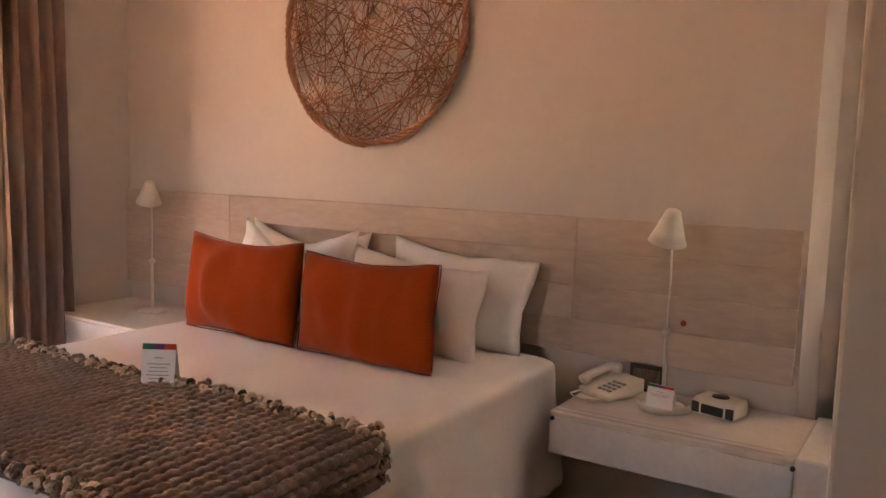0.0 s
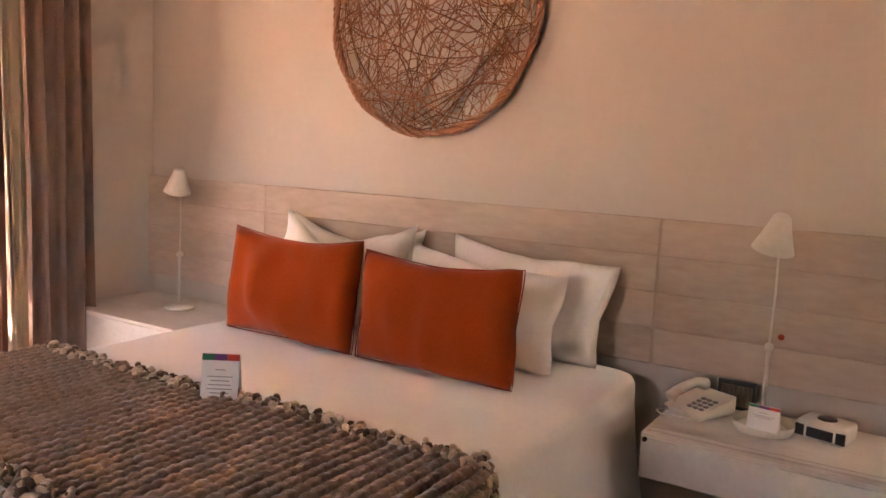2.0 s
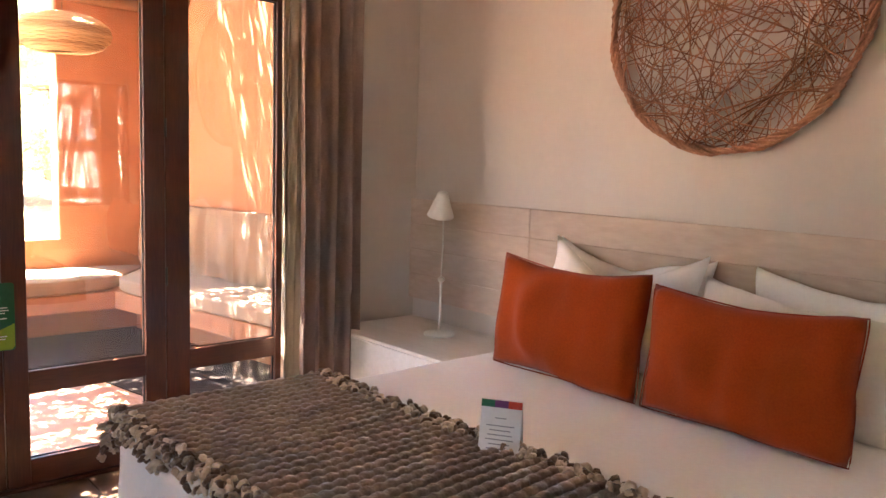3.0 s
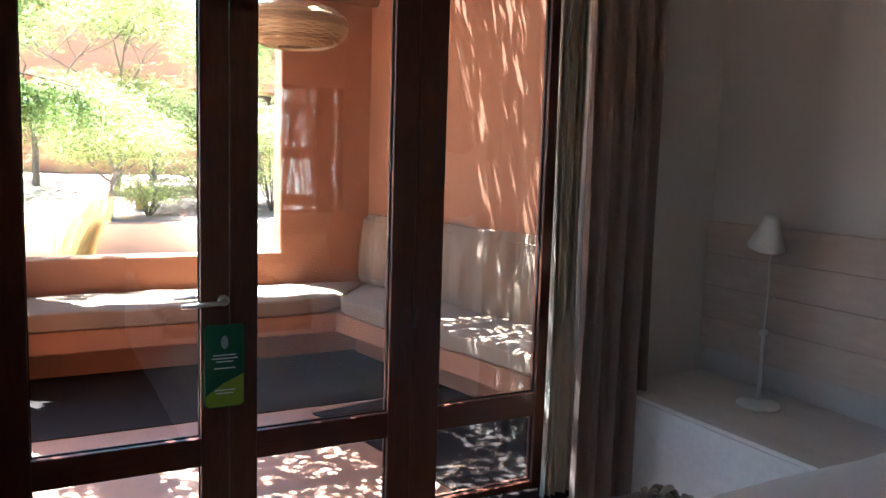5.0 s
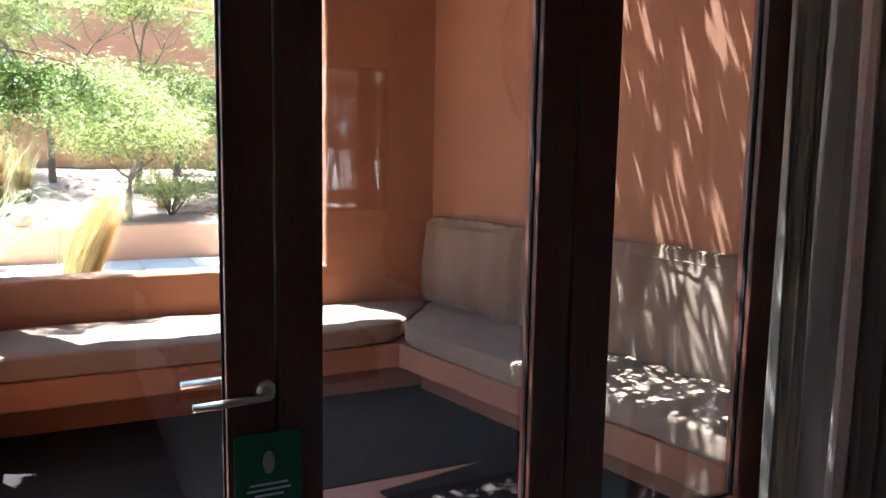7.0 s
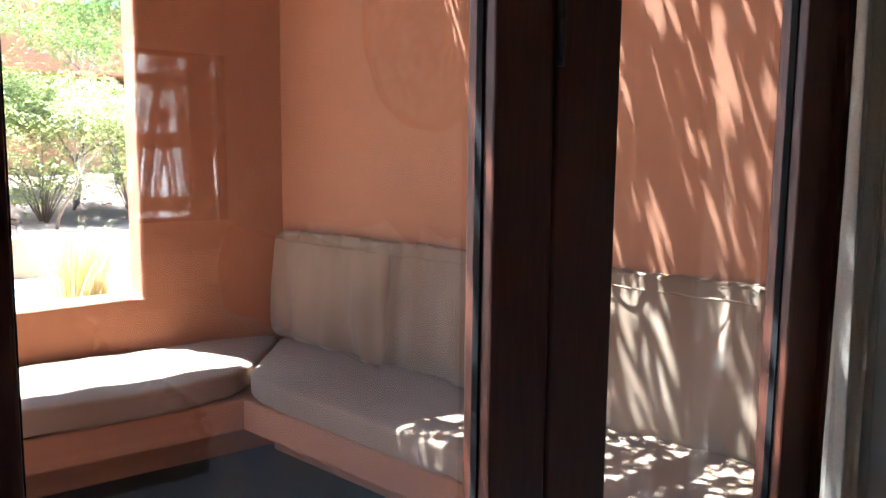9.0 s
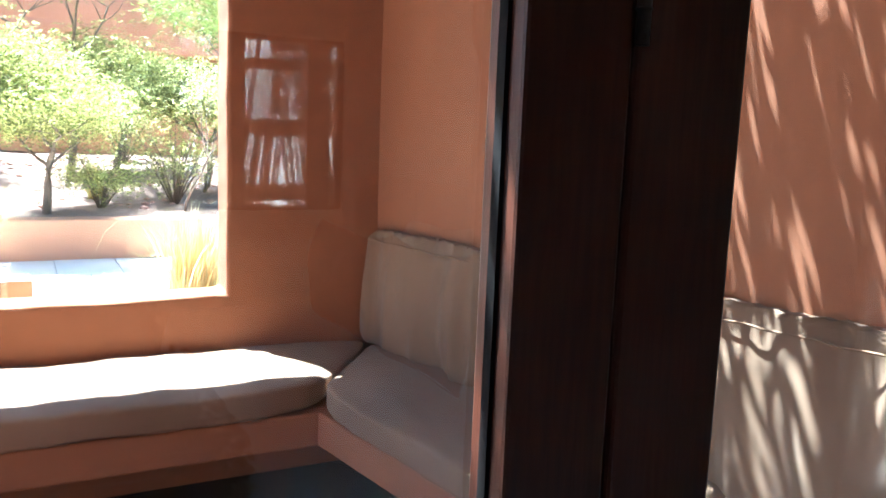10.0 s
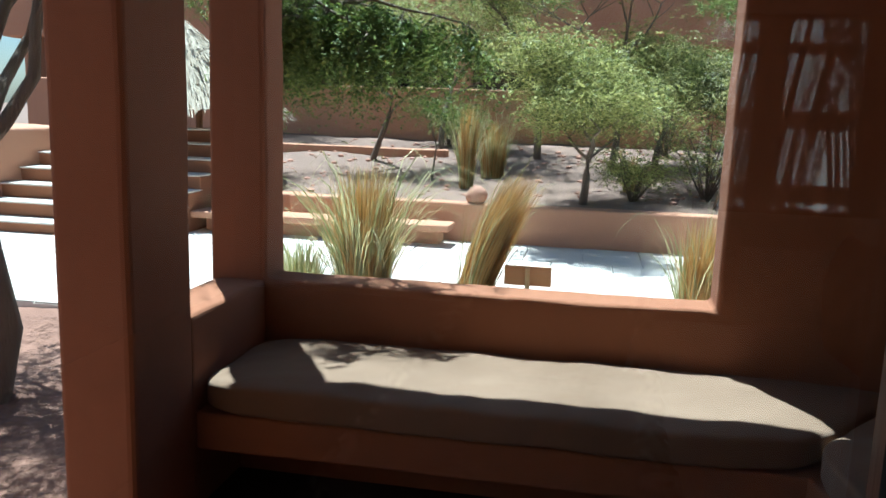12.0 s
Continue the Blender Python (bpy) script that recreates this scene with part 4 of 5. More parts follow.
def back_cushion(x0, x1, seed):
    """A flat stuffed cushion hung on the wall: a gathered hem along its top and soft folds down the cloth."""
    rest = thing("bench_back_cushion", tuple(SWING @ Vector(((x0 + x1) / 2, -0.49, 0.475))), "taupe canvas back cushion with a gathered hem leaning on the wall", "cushion", C_GRP, TURN)
    w = x1 - x0
    bm = soft_box((w, 0.545, 0.082), pose(0, 0.012, 0.268, 90 - 5, 0, 0), 14.0, 110, 0.0)
    for v in bm.verts:
        x, z = v.co.x, v.co.z
        edge = min(1.0, (w / 2 - abs(x)) / 0.10)
        drape = 1.1 * noise.noise(Vector((x * 5.5 + z * 1.8 + seed * 5, z * 1.4, 1.0))) + 0.5 * noise.noise(Vector((x * 13.0 + seed, z * 2.6, 2.0)))
        if v.co.y < 0.01:
            v.co.y += 0.055 * drape * edge - 0.012 * math.sin(max(0.0, min(1.0, z / 0.5)) * math.pi)
            gather = max(0.0, (z - 0.40) / 0.14)
            v.co.y += gather * (0.010 * math.sin(x * 95 + 3 * noise.noise(Vector((x * 8, seed, 0)))) + 0.004 * noise.noise(Vector((x * 40, seed, 1))))
        v.co.z += 0.008 * noise.noise(Vector((x * 4 + seed, 0, 0))) * min(1.0, z / 0.4) + (0.003 * math.sin(x * 95) if z > 0.5 else 0.0)
    part("canvas_cover", bm, CANVAS, rest, "", True)
    hem = [(-w / 2 + 0.03 + (w - 0.06) * k / 40, -0.024 + 0.003 * math.sin(k * 1.7), 0.488 + 0.003 * math.sin(k * 2.3)) for k in range(41)]
    part("sewn_hem", tube(hem, 0.0035, 5), CANVAS, rest, "", True)


back_cushion(-3.285, -0.46, 2.0)

# wicker pendant lamp
pend = thing("wicker_pendant_lamp", (-1.66, -1.56, 2.03), "round flattened straw wicker pendant lamp over the terrace", "lamp")
shade_prof = [(0.10, 0.000), (0.17, 0.006), (0.225, 0.028), (0.262, 0.065), (0.275, 0.105), (0.262, 0.150), (0.215, 0.185), (0.15, 0.208), (0.08, 0.222)]
bm = bmesh.new()
fine_prof = []
for (r0, z0), (r1, z1) in zip(shade_prof, shade_prof[1:]):
    fine_prof += [(r0 + (r1 - r0) * k / 4, z0 + (z1 - z0) * k / 4) for k in range(4)]
for n, (r, z) in enumerate(fine_prof):
    ring = [(r * math.cos(a * math.tau / 56) * (1 + 0.004 * math.sin(a * 9 + n)), r * math.sin(a * math.tau / 56), z + 0.002 * math.sin(a * 14 + n * 3.1)) for a in range(57)]
    tube(ring, 0.0065, 5, bm, cap=False)
tagged(part("woven_shade", bm, WICKER, pend, "coiled straw shade", True), kind="stuff")
for k in range(12):
    a = k * math.tau / 12
    part("rib", tube([(r * math.cos(a) * 0.975, r * math.sin(a) * 0.975, z) for r, z in shade_prof], 0.004, 5), WICKER, pend)
part("cord", tube([(0, 0, 0.20), (0, 0, 0.70)], 0.004, 6), DARK_PLASTIC, pend, "", True)
part("bulb", lathe([(0, 0.20), (0.015, 0.19), (0.016, 0.15), (0.034, 0.11), (0.03, 0.085), (0, 0.075)], 16), PAPER, pend, "", True)

# brush roof on round beams, open to the sun in small gaps
roof = tagged(new("brush_roof"), "dry cane and brush roof laid on round beams", "roof", kind="structure")
for k in range(6):
    x = -3.25 + 0.54 * k
    part("beam", tube([(x, -3.3, 2.64), (x + 0.02, -1.6, 2.65), (x, 0.22, 2.64)], 0.05, 10), BEAM, roof, "", True)
rr = random.Random(5)
tv, tf = [], []


def strip(cx, cy, z, length, width, ang, tilt):
    d = Vector((math.cos(ang), math.sin(ang), tilt)) * length / 2
    s = Vector((-math.sin(ang), math.cos(ang), 0)) * width / 2
    c = Vector((cx, cy, z))
    h = Vector((0, 0, width * 0.35))
    base = len(tv)
    tv.extend([c - d - s, c - d + h, c - d + s, c + d - s, c + d + h, c + d + s])
    tf.extend([[base, base + 1, base + 4, base + 3], [base + 1, base + 2, base + 5, base + 4], [base, base + 3, base + 5, base + 2]])


for k in range(13000):
    x = rr.uniform(-3.0, -0.43)
    strip(x, rr.uniform(-3.3, 0.18), rr.uniform(2.71, 2.80), rr.uniform(0.04, 0.095), rr.uniform(0.012, 0.028), rr.uniform(0, 3.14), rr.uniform(-0.05, 0.05))
for k in range(550):
    x = rr.uniform(-3.25, -2.75)
    strip(x, rr.uniform(-3.3, 0.1), rr.uniform(2.71, 2.80), rr.uniform(0.3, 0.7), rr.uniform(0.03, 0.06), rr.gauss(1.57, 0.4), rr.uniform(-0.05, 0.05))
tagged(raw("cane_layer", tv, tf, CANE, roof, "loose layer of dry canes"), kind="stuff")
# board added out of view; its edge sets where the roof's sun dapples begin
structure("sun_block_board", box((-3.295, -3.32, 2.82), (-2.47, -0.28, 2.86)), BEAM, "unseen board added to keep sun off the outer terrace")


# ---- garden ----
def sheet(x0, x1, y0, y1, nx, ny, height, material, name, label):
    bm = bmesh.new()
    g = {}
    for i in range(nx + 1):
        for j in range(ny + 1):
            x, y = x0 + (x1 - x0) * i / nx, y0 + (y1 - y0) * j / ny
            g[i, j] = bm.verts.new((x, y, height(x, y)))
    for i in range(nx):
        for j in range(ny):
            bm.faces.new((g[i, j], g[i + 1, j], g[i + 1, j + 1], g[i, j + 1]))
    for f in bm.faces:
        f.smooth = True
    return tagged(obj(name, bm, material), label, kind="structure")


sheet(-400, 400, -400, 400, 4, 4, lambda x, y: -0.28, SOIL, "ground", "dry sandy ground reaching the horizon")
sheet(-5.2, -0.43, -9.0, 4.0, 50, 90, lambda x, y: -0.06 + 0.05 * noise.noise(Vector((x * 1.4, y * 1.4, 0))) + 0.02 * noise.noise(Vector((x * 6, y * 6, 2)))
      - (0.30 if -3.55 < x and -3.28 < y < 0.35 else 0.0), RED_SOIL, "ground_bed", "bare reddish soil beside the terrace")
sheet(-16.2, -9.25, -13.0, 9.0, 60, 130, lambda x, y: 0.40 + 0.075 * (-9.25 - x) + 0.07 * noise.noise(Vector((x * 0.9, y * 0.9, 5))) + 0.025 * noise.noise(Vector((x * 4, y * 4, 1))),
      SOIL, "ground_mound", "sloping garden bed of pinkish gravel")
structure("pavement", box((-9.2, -14.0, -0.30), (-5.15, 9.0, -0.022)), PAVING, "bedding below the stone path")
structure("planter_wall", adobe_box((-9.33, -5.2, -0.1), (-9.08, 9.0, 0.435), 0.03, 22, 0.012), ADOBE_PALE, "low orange adobe planter wall")
structure("planter_wall_low", adobe_box((-9.6, -12.0, -0.1), (-9.25, -5.1, 0.42), 0.03, 12, 0.012), ADOBE_PALE, "low orange adobe planter wall")
structure("path_ledge", adobe_box((-8.95, -6.2, 0.16), (-8.55, -3.15, 0.24), 0.02, 10, 0.006), ADOBE_PALE, "low adobe ledge beside the path")
structure("path_ledge_base", box((-9.05, -6.1, -0.1), (-8.75, -3.3, 0.165)), ADOBE_PALE, "shaded base of the ledge")
structure("garden_kerb", adobe_box((-13.6, -11.0, 0.5), (-13.35, -4.1, 0.84), 0.03, 12, 0.01), ADOBE_PALE, "low adobe kerb in the garden")
structure("garden_wall", adobe_box((-16.4, -14.0, 0.3), (-16.1, 9.0, 1.95), 0.04, 20, 0.02), ADOBE_PALE, "orange adobe garden wall")

# far building with a shaded gallery
house = thing("far_building", (-19.0, -3.0, 0.3), "orange adobe building with a shaded gallery", "building")
part("gallery_back", box((-1.2, -14, 0), (-1.0, 14, 3.2)), GALLERY_SHADE, house, "gallery back wall with the shade put into its colour")
part("parapet", adobe_box((-1.2, -14, 2.75), (0.2, 14, 4.3), 0.05, 16, 0.02), ADOBE_PALE, house)
part("roof", box((-6.2, -14, 4.0), (-1.2, 14, 4.2)), ADOBE_PALE, house)
part("side_wall", box((-6.2, -14, 0), (-1.2, -13.8, 4.0)), ADOBE_PALE, house)
for k in range(10):
    y = -13.2 + 2.85 * k
    part("column", adobe_box((-0.25, y - 0.2, 0), (0.15, y + 0.2, 2.77), 0.03, 4, 0.01), ADOBE_PALE, house)
for k in range(9):
    y = -11.8 + 2.85 * k
    w = part("window", box((-1.0, y - 0.5, 0.9), (-0.96, y + 0.5, 2.2), 0.01), DOOR_WOOD, house, "dark wooden window")
    part("window_pane", box((-0.96, y - 0.42, 0.98), (-0.95, y + 0.42, 2.12)), GASKET, w, "dark glass")
upper = thing("far_building", (-24.0, -1.0, 0.3), "tall orange adobe block behind the garden", "building")
part("wall", adobe_box((-3, -4.5, -0.6), (0, 4.5, 5.6), 0.06, 12, 0.03), ADOBE_PALE, upper)
for y in (-2.5, 0.4, 3.0):
    part("window", box((-0.02, y - 0.45, 3.6), (0.04, y + 0.45, 4.8), 0.01), DOOR_WOOD, upper, "dark wooden window")

# stairs up to the upper garden
stairs = tagged(new("garden_stairs"), "adobe garden stairs with pale treads", "stairs", kind="structure")
for k in range(7):
    part("step", adobe_box((-8.2 - 0.34 * k, -8.6, -0.1), (-7.8 - 0.34 * k, -6.2, 0.10 + 0.17 * k), 0.015, 4, 0.004), ADOBE, stairs)
    part("tread", box((-8.2 - 0.34 * k, -8.6, 0.102 + 0.17 * k), (-7.77 - 0.34 * k, -6.2, 0.122 + 0.17 * k), 0.006), PAVING, stairs, "pale stone tread")
structure("stair_cheek", adobe_box((-10.4, -10.4, -0.1), (-7.75, -8.6, 1.10), 0.04, 8, 0.01), ADOBE_PALE, "orange adobe planter beside the stairs")

# thatched shelter
hut = thing("thatched_shelter", (-10.0, -7.05, 0.0), "small shelter with a pale thatched roof on posts", "shelter")
for a in range(6):
    p = (1.05 * math.cos(a * 1.047 + 0.3), 1.05 * math.sin(a * 1.047 + 0.3))
    part("post", tube([(p[0], p[1], -0.05), (p[0] * 1.01, p[1] * 0.99, 1.4)], 0.05, 8), BEAM, hut, "", True)
rt = random.Random(9)
tv, tf = [], []
for k in range(2600):
    a, f = rt.uniform(0, math.tau), rt.random() ** 0.6
    r, z = 1.35 * f, 2.55 - 1.15 * f
    d = Vector((math.cos(a), math.sin(a), -0.85)).normalized() * rt.uniform(0.12, 0.26)
    s = Vector((-math.sin(a), math.cos(a), 0)) * rt.uniform(0.008, 0.018)
    c = Vector((r * math.cos(a), r * math.sin(a), z + rt.uniform(0, 0.05)))
    b = len(tv)
    tv += [c - s, c + s, c + d + s * 0.5, c + d - s * 0.5]
    tf.append([b, b + 1, b + 2, b + 3])
tagged(raw("thatch_straws", tv, tf, THATCH, hut, "layered pale straw"), kind="stuff")
part("thatch_bed", lathe([(1.30, 1.40), (0.9, 1.75), (0.4, 2.2), (0.0, 2.52)], 24), THATCH, hut)


# ---- plants ----
def leaf_cloud(rnd, centres, per, spread, size, droop=0.3):
    """Feathery sprays of small pointed leaflets set in pairs along drooping stalks, around the given twig ends."""
    verts, faces = [], []
    for c, s in centres:
        for k in range(max(1, round(per / 20))):
            q = c + Vector((rnd.gauss(0, spread), rnd.gauss(0, spread), rnd.gauss(0, spread * 0.55))) * s * 0.8
            a = rnd.uniform(0, math.tau)
            d = Vector((math.cos(a), math.sin(a), rnd.uniform(-0.5, 0.7) - droop * 0.6)).normalized()
            reach = size * rnd.uniform(3.2, 6.5)
            side0 = d.cross(Vector((rnd.gauss(0, 0.5), rnd.gauss(0, 0.5), 1))).normalized()
            pairs = rnd.choice((6, 7, 8, 9))
            for n in range(pairs):
                t = (n + 0.6) / pairs
                p = q + d * reach * t - Vector((0, 0, reach * t * t * (0.25 + 0.5 * droop)))
                for sg in (1, -1):
                    if rnd.random() < 0.08:
                        continue
                    o = (side0 * sg + d * rnd.uniform(0.3, 0.8) + Vector((rnd.gauss(0, 0.25), rnd.gauss(0, 0.25), rnd.gauss(-0.1, 0.25)))).normalized()
                    w = o.cross(Vector((rnd.gauss(0, 1), rnd.gauss(0, 1), rnd.gauss(0.6, 1)))).normalized()
                    ln = size * rnd.uniform(0.65, 1.25) * (1 - 0.35 * t)
                    b = len(verts)
                    verts += [p, p + o * ln * 0.5 + w * ln * 0.2, p + o * ln, p + o * ln * 0.5 - w * ln * 0.2]
                    faces.append((b, b + 1, b + 2, b + 3))
    return verts, faces


def tree(at, seed, height, spread, lean, label, leaf_size=0.05, per=26, trunk=0.06, leaf=None, levels=4, fork=0.35, group="garden trees", droop=0.3):
    rnd = random.Random(seed)
    t = thing("garden_tree", at, label, "tree", group)
    bm, ends = bmesh.new(), []

    def grow(p, d, length, r, level):
        pts, radii = [p], [r]
        for k in range(4):
            d = (d + Vector((rnd.gauss(0, 0.16), rnd.gauss(0, 0.16), rnd.gauss(0.03, 0.10)))).normalized()
            p = p + d * length / 4
            pts.append(p)
            radii.append(r * (1 - 0.11 * (k + 1)))
        tube(pts, radii, 7 if level < 2 else 5, bm, cap=level == levels)
        if level >= levels - 1:
            ends.extend([(pts[2], 0.8), (pts[3], 1.0), (pts[4], 1.0)])
        if level < levels:
            for k in range(rnd.choice((3, 3, 4)) if level else 4):
                a = rnd.uniform(0, math.tau)
                out = Vector((math.cos(a) * spread, math.sin(a) * spread, rnd.uniform(0.15, 0.75)))
                grow(pts[rnd.choice((3, 4, 4))], (d * 0.55 + out * 0.75).normalized(), length * rnd.uniform(0.58, 0.82), radii[-1] * 0.68, level + 1)

    grow(Vector((0, 0, -0.05)), Vector((*lean, 1)).normalized(), height * fork, trunk, 0)
    part("trunk", bm, BARK, t, "twisted grey-brown trunk and limbs", True)
    rnd.shuffle(ends)
    vs, fs = leaf_cloud(rnd, ends, per, 0.16 * height / 2.4, leaf_size, droop)
    tagged(raw("crown", vs, fs, leaf or LEAF, t, "airy crown of small feathery leaves"), kind="stuff")
    return t


T_LAB = "small garden tree with an airy light green crown"
tree((-9.75, -1.75, 0.42), 3, 3.5, 1.6, (0.0, -0.12), T_LAB, 0.046, 150, 0.055, None, 4, 0.24)
tree((-12.6, -5.2, 0.62), 8, 3.4, 1.45, (0.0, 0.0), T_LAB, 0.048, 85, 0.055)
tree((-11.2, 0.25, 0.54), 14, 3.9, 1.6, (0.0, 0.1), "spreading garden tree with a dense bright crown", 0.046, 170, 0.055, None, 4, 0.2)
tree((-13.8, -2.6, 0.72), 22, 4.3, 1.2, (0.05, 0.0), "taller darker garden tree near the wall", 0.060, 85, 0.07, LEAF_DARK)
tree((-14.2, 1.7, 0.76), 27, 4.4, 1.2, (0.0, 0.0), "taller darker garden tree near the wall", 0.060, 85, 0.07, LEAF_DARK)
tree((-14.6, -7.8, 0.76), 33, 4.4, 1.2, (0.0, 0.0), "taller darker garden tree near the wall", 0.060, 56, 0.07, LEAF_DARK)
tree((-3.45, -4.55, -0.05), 41, 4.6, 0.95, (-0.16, 0.06), "leaning tree with a thick pale trunk beside the terrace", 0.050, 90, 0.11, LEAF, 4, 0.36, "garden trees", 0.6)
weeping = tree((-5.3, -4.15, -0.18), 47, 3.9, 0.95, (0.0, 0.10), "slim tree with drooping leaves in front of the terrace", 0.045, 46, 0.06, LEAF, 4, 0.5, "garden trees", 1.5)
rl = random.Random(48)
bm, ends = bmesh.new(), []
for tip, rise in (((0.30, 1.72, 2.14), 0.16), ((0.05, 1.25, 2.20), 0.18), ((0.35, 1.10, 2.08), 0.2), ((0.55, 0.75, 2.15), 0.1),
                  ((1.35, 1.40, 3.20), 0.12), ((1.20, 0.80, 3.30), 0.1), ((1.05, 1.75, 3.25), 0.14), ((1.45, 1.10, 3.25), 0.1)):
    pts = [Vector((0.0, 0.05, 2.15)).lerp(Vector(tip), s / 8) + Vector((0.03 * math.sin(s * 1.9 + rise * 40), 0, rise * math.sin(math.pi * s / 8) + 0.02 * math.sin(s * 2.7))) for s in range(9)]
    tube(pts, [0.024 - 0.0024 * s for s in range(9)], 6, bm)
    for p in pts[3:]:
        for k in range(5 if tip[2] < 3 else 4):
            hang = p + Vector((rl.gauss(0, 0.10), rl.gauss(0, 0.10), -rl.uniform(0.02, 0.26)))
            tube([p, p.lerp(hang, 0.5) + Vector((0.02, 0, 0.03)), hang], [0.004, 0.003, 0.0015], 4, bm)
            ends += [(hang, 0.35), (p.lerp(hang, 0.5), 0.35)]
part("hanging_limb", bm, BARK, weeping, "thin hanging limbs", True)
vs, fs = leaf_cloud(rl, ends, 200, 0.11, 0.042, 1.7)
tagged(raw("hanging_foliage", vs, fs, LEAF_DARK, weeping, "drooping deep green leaf sprays"), kind="stuff")
tree((-14.4, -4.4, 0.78), 81, 3.9, 1.3, (0.0, 0.0), T_LAB, 0.055, 60, 0.06, LEAF)
tree((-13.0, -0.7, 0.68), 83, 3.8, 1.5, (0.0, 0.0), T_LAB, 0.055, 70, 0.06, LEAF, 4, 0.25)
tree((-12.3, -1.4, 0.62), 87, 4.7, 1.35, (0.0, 0.05), "tall garden tree with a light green crown", 0.055, 80, 0.06, LEAF, 4, 0.38)
tree((-11.0, -3.85, 0.52), 52, 1.3, 0.7, (0, 0), "young sapling with fresh green leaves", 0.05, 22, 0.018, LEAF_DARK, 3, 0.4, "saplings")
tree((-9.75, -0.25, 0.42), 55, 1.9, 1.1, (0.1, -0.1), "thin bare-stemmed sapling behind the planter wall", 0.05, 12, 0.02, LEAF, 3, 0.45, "saplings")


def shrub(at, seed, r, h, label, leaf=None):
    rnd = random.Random(seed)
    s = thing("shrub", at, label, "shrub", "garden shrubs")
    bm, ends = bmesh.new(), []
    for k in range(16):
        a, lean = rnd.uniform(0, math.tau), rnd.uniform(0.2, 1.0)
        tip = Vector((math.cos(a) * r * lean, math.sin(a) * r * lean, h * rnd.uniform(0.45, 1.0)))
        mid = tip * 0.5 + Vector((0, 0, h * 0.12))
        tube([(0, 0, -0.05), mid, tip], [0.014, 0.009, 0.004], 5, bm)
        ends += [(tip, 1.0), (mid.lerp(tip, 0.6), 1.0), (mid, 0.8)]
    part("stems", bm, BARK, s, "", True)
    vs, fs = leaf_cloud(rnd, ends, 170, 0.16 * max(1.0, r * 1.6), 0.045)
    tagged(raw("foliage", vs, fs, leaf or LEAF, s, "small bright leaves"), kind="stuff")


for k, (x, y, r, h) in enumerate(((-10.2, -1.15, 0.55, 0.75), (-10.4, -0.25, 0.8, 1.15), (-10.7, 0.9, 0.9, 1.3), (-15.0, -0.4, 0.8, 1.1), (-15.2, -4.4, 0.8, 0.9), (-12.2, 1.6, 0.8, 1.2))):
    shrub((x, y, 0.40 + 0.075 * (-9.25 - x) - 0.02), 60 + k, r, h, "low leafy garden shrub on the gravel bed")


def grass_clump(at, seed, count, height, width, lean, label, green=0.5, fan=0.35, foot=0.45):
    """A tuft: a dense upright straw foot, straw stems and thin green blades that arch over."""
    rnd = random.Random(seed)
    g = thing("ornamental_grass", at, label, "grass", "ornamental grasses")
    n_green = int(count * green)
    for nm, mt, n, low, hi, wide, arch in (("green_blades", GRASS, n_green, 0.5, 1.0, 1.15, 1.0),
                                           ("straw_blades", STRAW, int((count - n_green) * 0.14), 0.4, 0.9 - 0.25 * green, 1.0, 0.7),
                                           ("straw_foot", STRAW, int((count - n_green) * 1.3), 0.3 * foot, 1.3 * foot, 1.5, 0.08)):
        verts, faces = [], []
        for k in range(n):
            a, f = rnd.uniform(0, math.tau), rnd.random() ** 0.5
            root = Vector((math.cos(a) * width * f, math.sin(a) * width * f, 0))
            tall = height * rnd.uniform(low, hi) * (1.0 - 0.25 * f * arch)
            away = a + rnd.gauss(0, 0.5)
            flare = fan * arch * rnd.uniform(0.15, 1.0) ** 1.5 * (0.4 + f)
            out = Vector((math.cos(away), math.sin(away), 0)) * flare * tall + Vector((*lean, 0)) * tall
            out += Vector((rnd.gauss(0, 0.03), rnd.gauss(0, 0.03), 0)) * tall
            w = rnd.uniform(0.0028, 0.0062) * wide
            side = Vector((-math.sin(a + 0.7), math.cos(a + 0.7), 0)) * w
            bend = rnd.uniform(0.3, 1.7) * arch * min(1.0, 0.2 + flare)
            b = len(verts)
            for s in range(7):
                t = s / 6
                p = root + out * (0.4 * t + 0.6 * t ** 1.7) + Vector((0, 0, tall * ((1 + bend) * t - 1.3 * bend * t ** 2.5)))
                verts += [p - side * (1 - 0.9 * t), p + side * (1 - 0.9 * t)]
            faces += [(b + 2 * s, b + 2 * s + 1, b + 2 * s + 3, b + 2 * s + 2) for s in range(6)]
        tagged(raw(nm, verts, faces, mt, g), kind="stuff")


grass_clump((-6.1, -3.38, -0.03), 71, 1700, 1.50, 0.19, (0.0, -0.01), "tall clump of green and straw grass beside the path", 0.20, 1.05, 0.55)
grass_clump((-6.1, -2.52, -0.03), 72, 1500, 1.46, 0.13, (0.0, 0.36), "leaning clump of golden straw grass beside the path", 0.06, 0.3, 0.56)
grass_clump((-6.1, -0.80, -0.03), 73, 1100, 1.12, 0.17, (0.0, 0.06), "clump of yellow-green grass beside the path", 0.20, 0.7, 0.55)
grass_clump((-6.2, 0.35, -0.03), 77, 900, 1.05, 0.18, (0.0, 0.05), "clump of yellow-green grass beside the path", 0.4, 0.5, 0.6)
grass_clump((-6.2, -3.95, -0.03), 78, 350, 0.62, 0.16, (0.0, -0.05), "short green grass tuft beside the path", 0.8, 0.8, 0.5)
grass_clump((-10.55, -3.3, 0.47), 74, 620, 1.75, 0.09, (0.0, 0.02), "upright bundle of pale straw grass on the bed", 0.2, 0.5, 0.5)
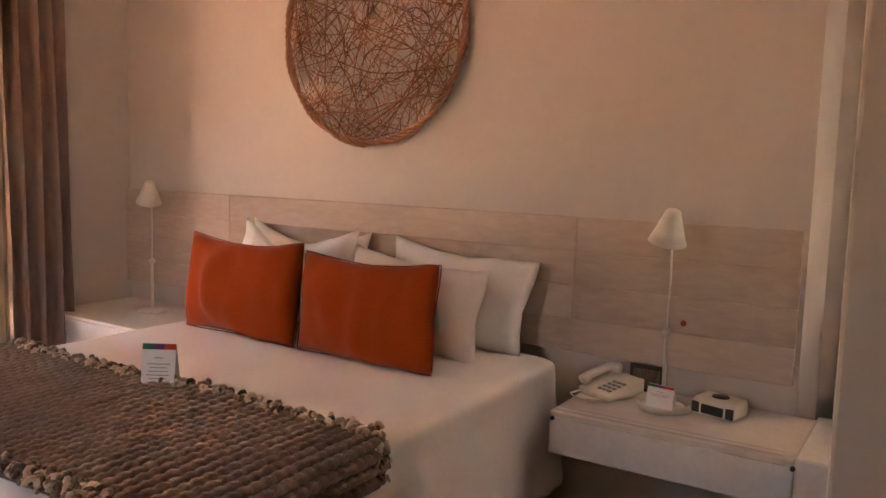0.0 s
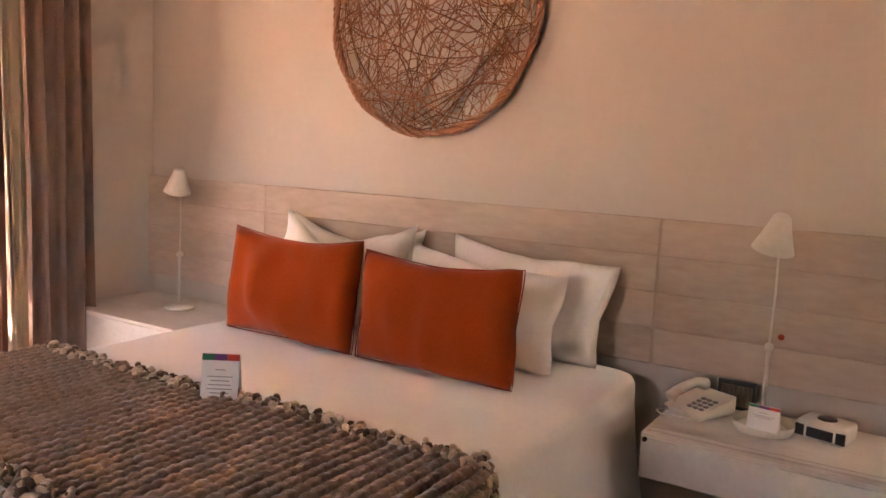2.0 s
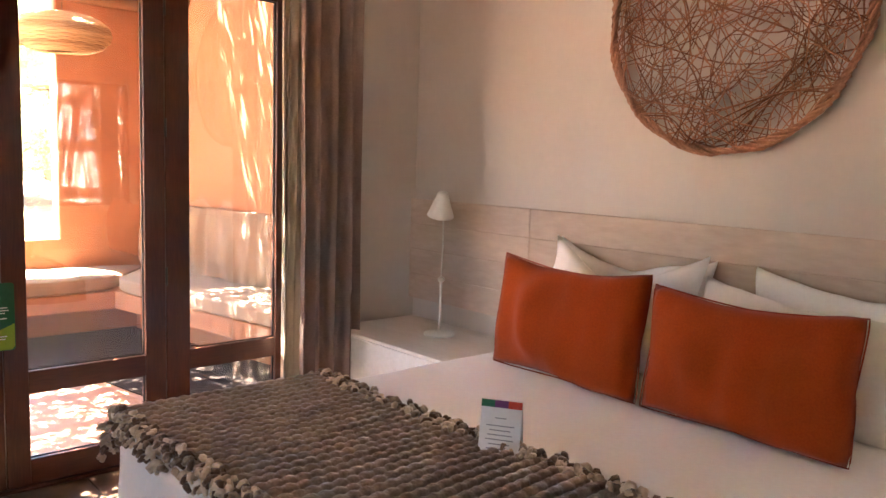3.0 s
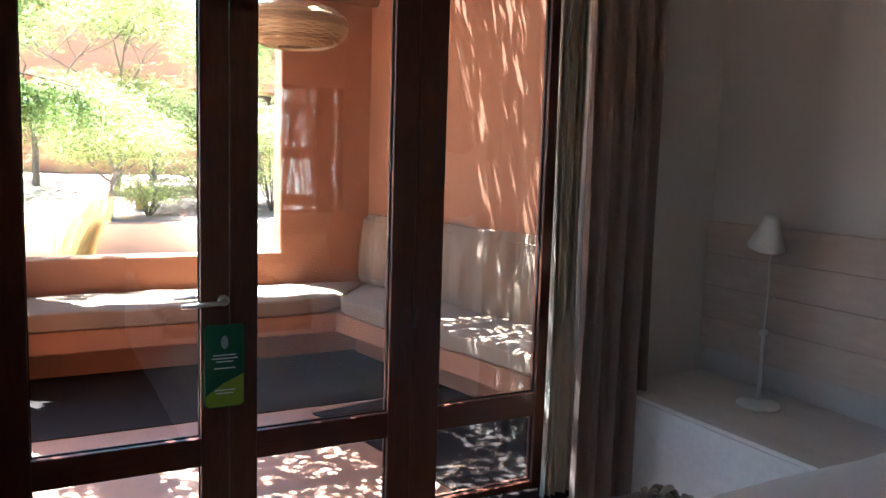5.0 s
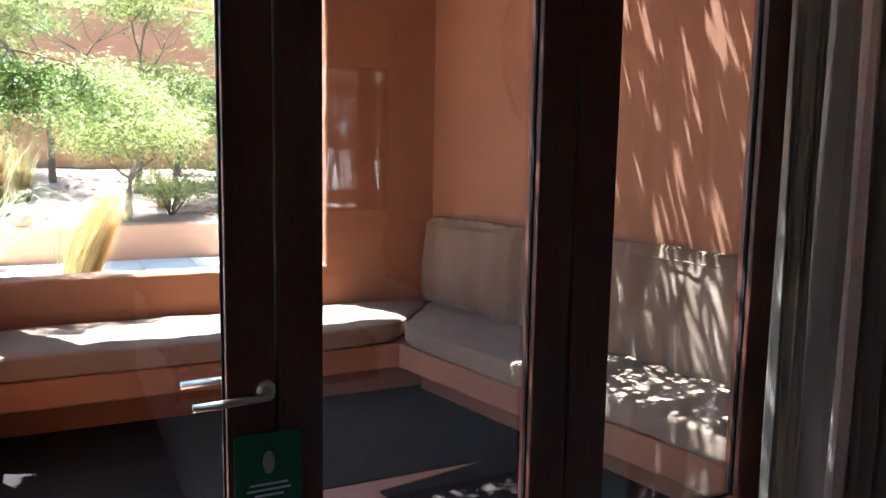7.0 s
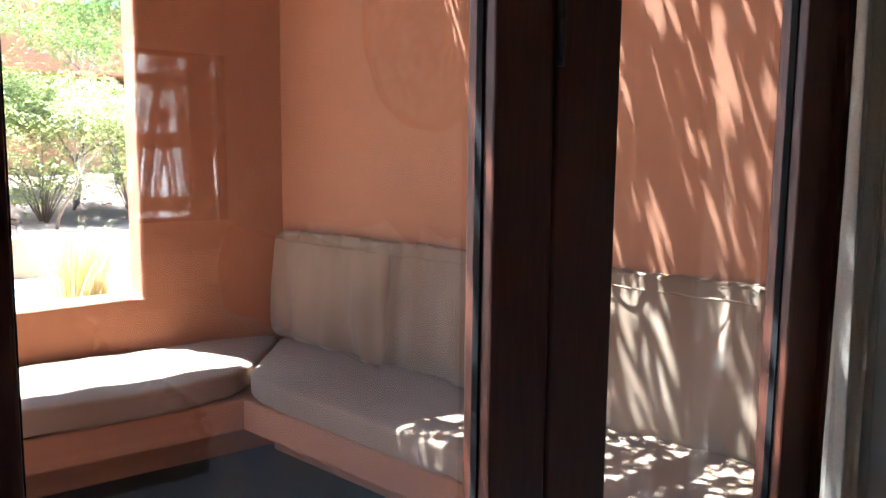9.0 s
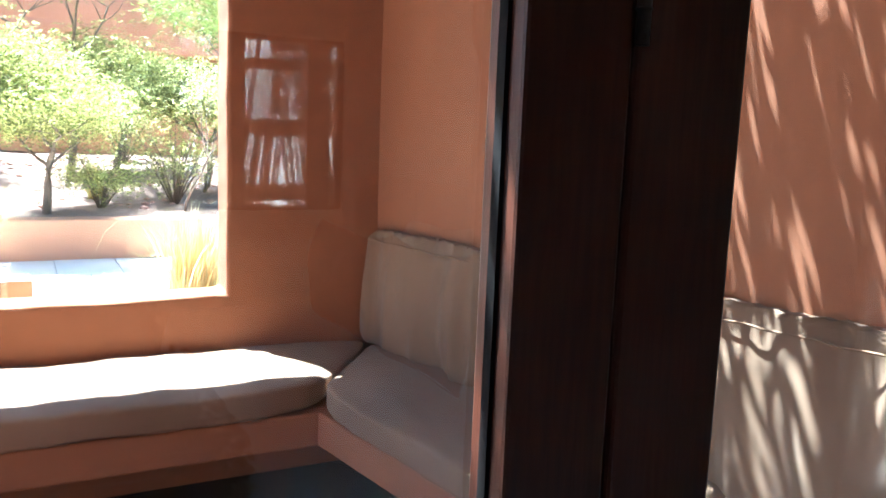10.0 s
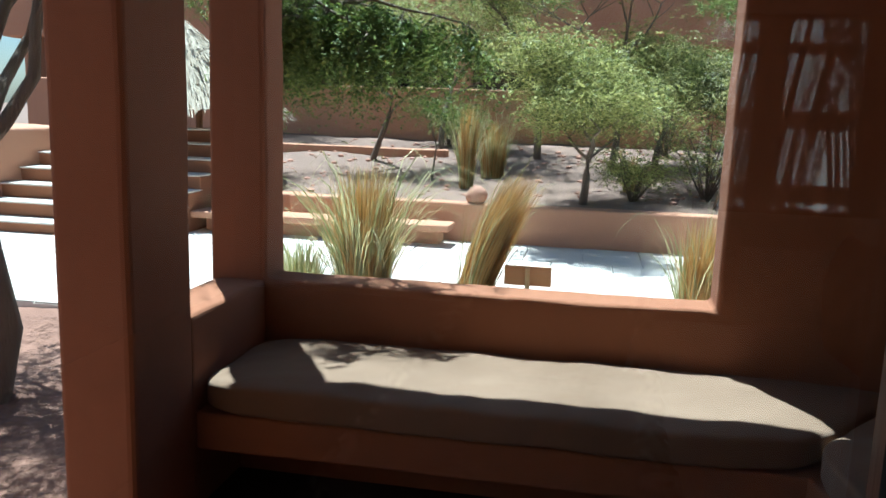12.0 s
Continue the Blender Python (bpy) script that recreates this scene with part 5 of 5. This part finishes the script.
grass_clump((-11.4, -3.05, 0.54), 75, 800, 1.35, 0.16, (0.0, 0.0), "round clump of orange straw grass on the bed", 0.25, 0.6, 0.5)
grass_clump((-10.9, -1.15, 0.50), 76, 350, 0.55, 0.09, (0.0, 0.0), "small straw grass tuft on the bed", 0.3, 0.3, 0.7)

# boulder on the planter wall
bm = bmesh.new()
bmesh.ops.create_icosphere(bm, subdivisions=3, radius=0.125)
for v in bm.verts:
    v.co *= 1 + 0.16 * noise.noise(v.co * 9)
    v.co.z *= 0.85
bmesh.ops.transform(bm, matrix=pose(-9.22, -2.955, 0.525), verts=bm.verts)
tagged(obj("boulder", bm, ROCK, smooth=True), "small rounded pink boulder on the planter wall", "rock")
rs = random.Random(91)
tv, tf = [], []
for k in range(420):
    x, y = rs.uniform(-15.5, -9.6), rs.uniform(-6.5, 2.5)
    z = 0.40 + 0.075 * (-9.25 - x) + 0.07 * noise.noise(Vector((x * 0.9, y * 0.9, 5)))
    s = rs.uniform(0.015, 0.06)
    b = len(tv)
    tv += [Vector((x, y, z)) + Vector((p.x * s * rs.uniform(0.7, 1.3), p.y * s * rs.uniform(0.7, 1.3), p.z * s * 0.7)) for p in BV]
    tf += [[b + n for n in f] for f in BF]
tagged(raw("gravel_stones", tv, tf, ROCK), "scattered small stones on the garden bed", "stones", kind="stuff")

# wooden sign seen from behind
sign = thing("garden_sign", (-6.1, -2.085, -0.095), "small brown wooden board on a pale stake", "sign")
part("sign_board", box((-0.012, -0.178, 0.265), (0.012, 0.178, 0.415), 0.004), SIGN_WOOD, sign)
part("stake", box((0.0125, -0.018, 0.0), (0.034, 0.018, 0.405), 0.003), WICKER, sign, "pale wooden stake")

# ---- small pieces last: floor tiles and path slabs ----
tile = bmesh.new()
box((-0.196, -0.196, 0.0), (0.196, 0.196, 0.012), 0.003, 1, tile)
tile_me = bpy.data.meshes.new("floor_tile")
tile.to_mesh(tile_me)
tile.free()
tile_me.materials.append(ROOM_FLOOR)
floor_ob = bpy.data.objects["floor"]
for i in range(16):
    for j in range(13):
        t = new("floor_tile", tile_me)
        t.location = (-0.20 + 0.40 * i, -4.48 + 0.40 * j, LOW - 0.012)
        t.parent = floor_ob
slab = bmesh.new()
box((-0.494, -0.295, 0.0), (0.494, 0.295, 0.03), 0.005, 1, slab)
slab_me = bpy.data.meshes.new("paving_slab")
slab.to_mesh(slab_me)
slab.free()
slab_me.materials.append(PAVING)
path_ob = bpy.data.objects["pavement"]
rp = random.Random(17)
for i in range(4):
    for j in range(30):
        t = new("paving_slab", slab_me)
        t.location = (-8.65 + 1.0 * i, -11.0 + 0.6 * j + (0.3 if i % 2 else 0.0), -0.037 + rp.uniform(0, 0.006))
        t.rotation_euler = (0, 0, rp.uniform(-0.01, 0.01))
        t.parent = path_ob
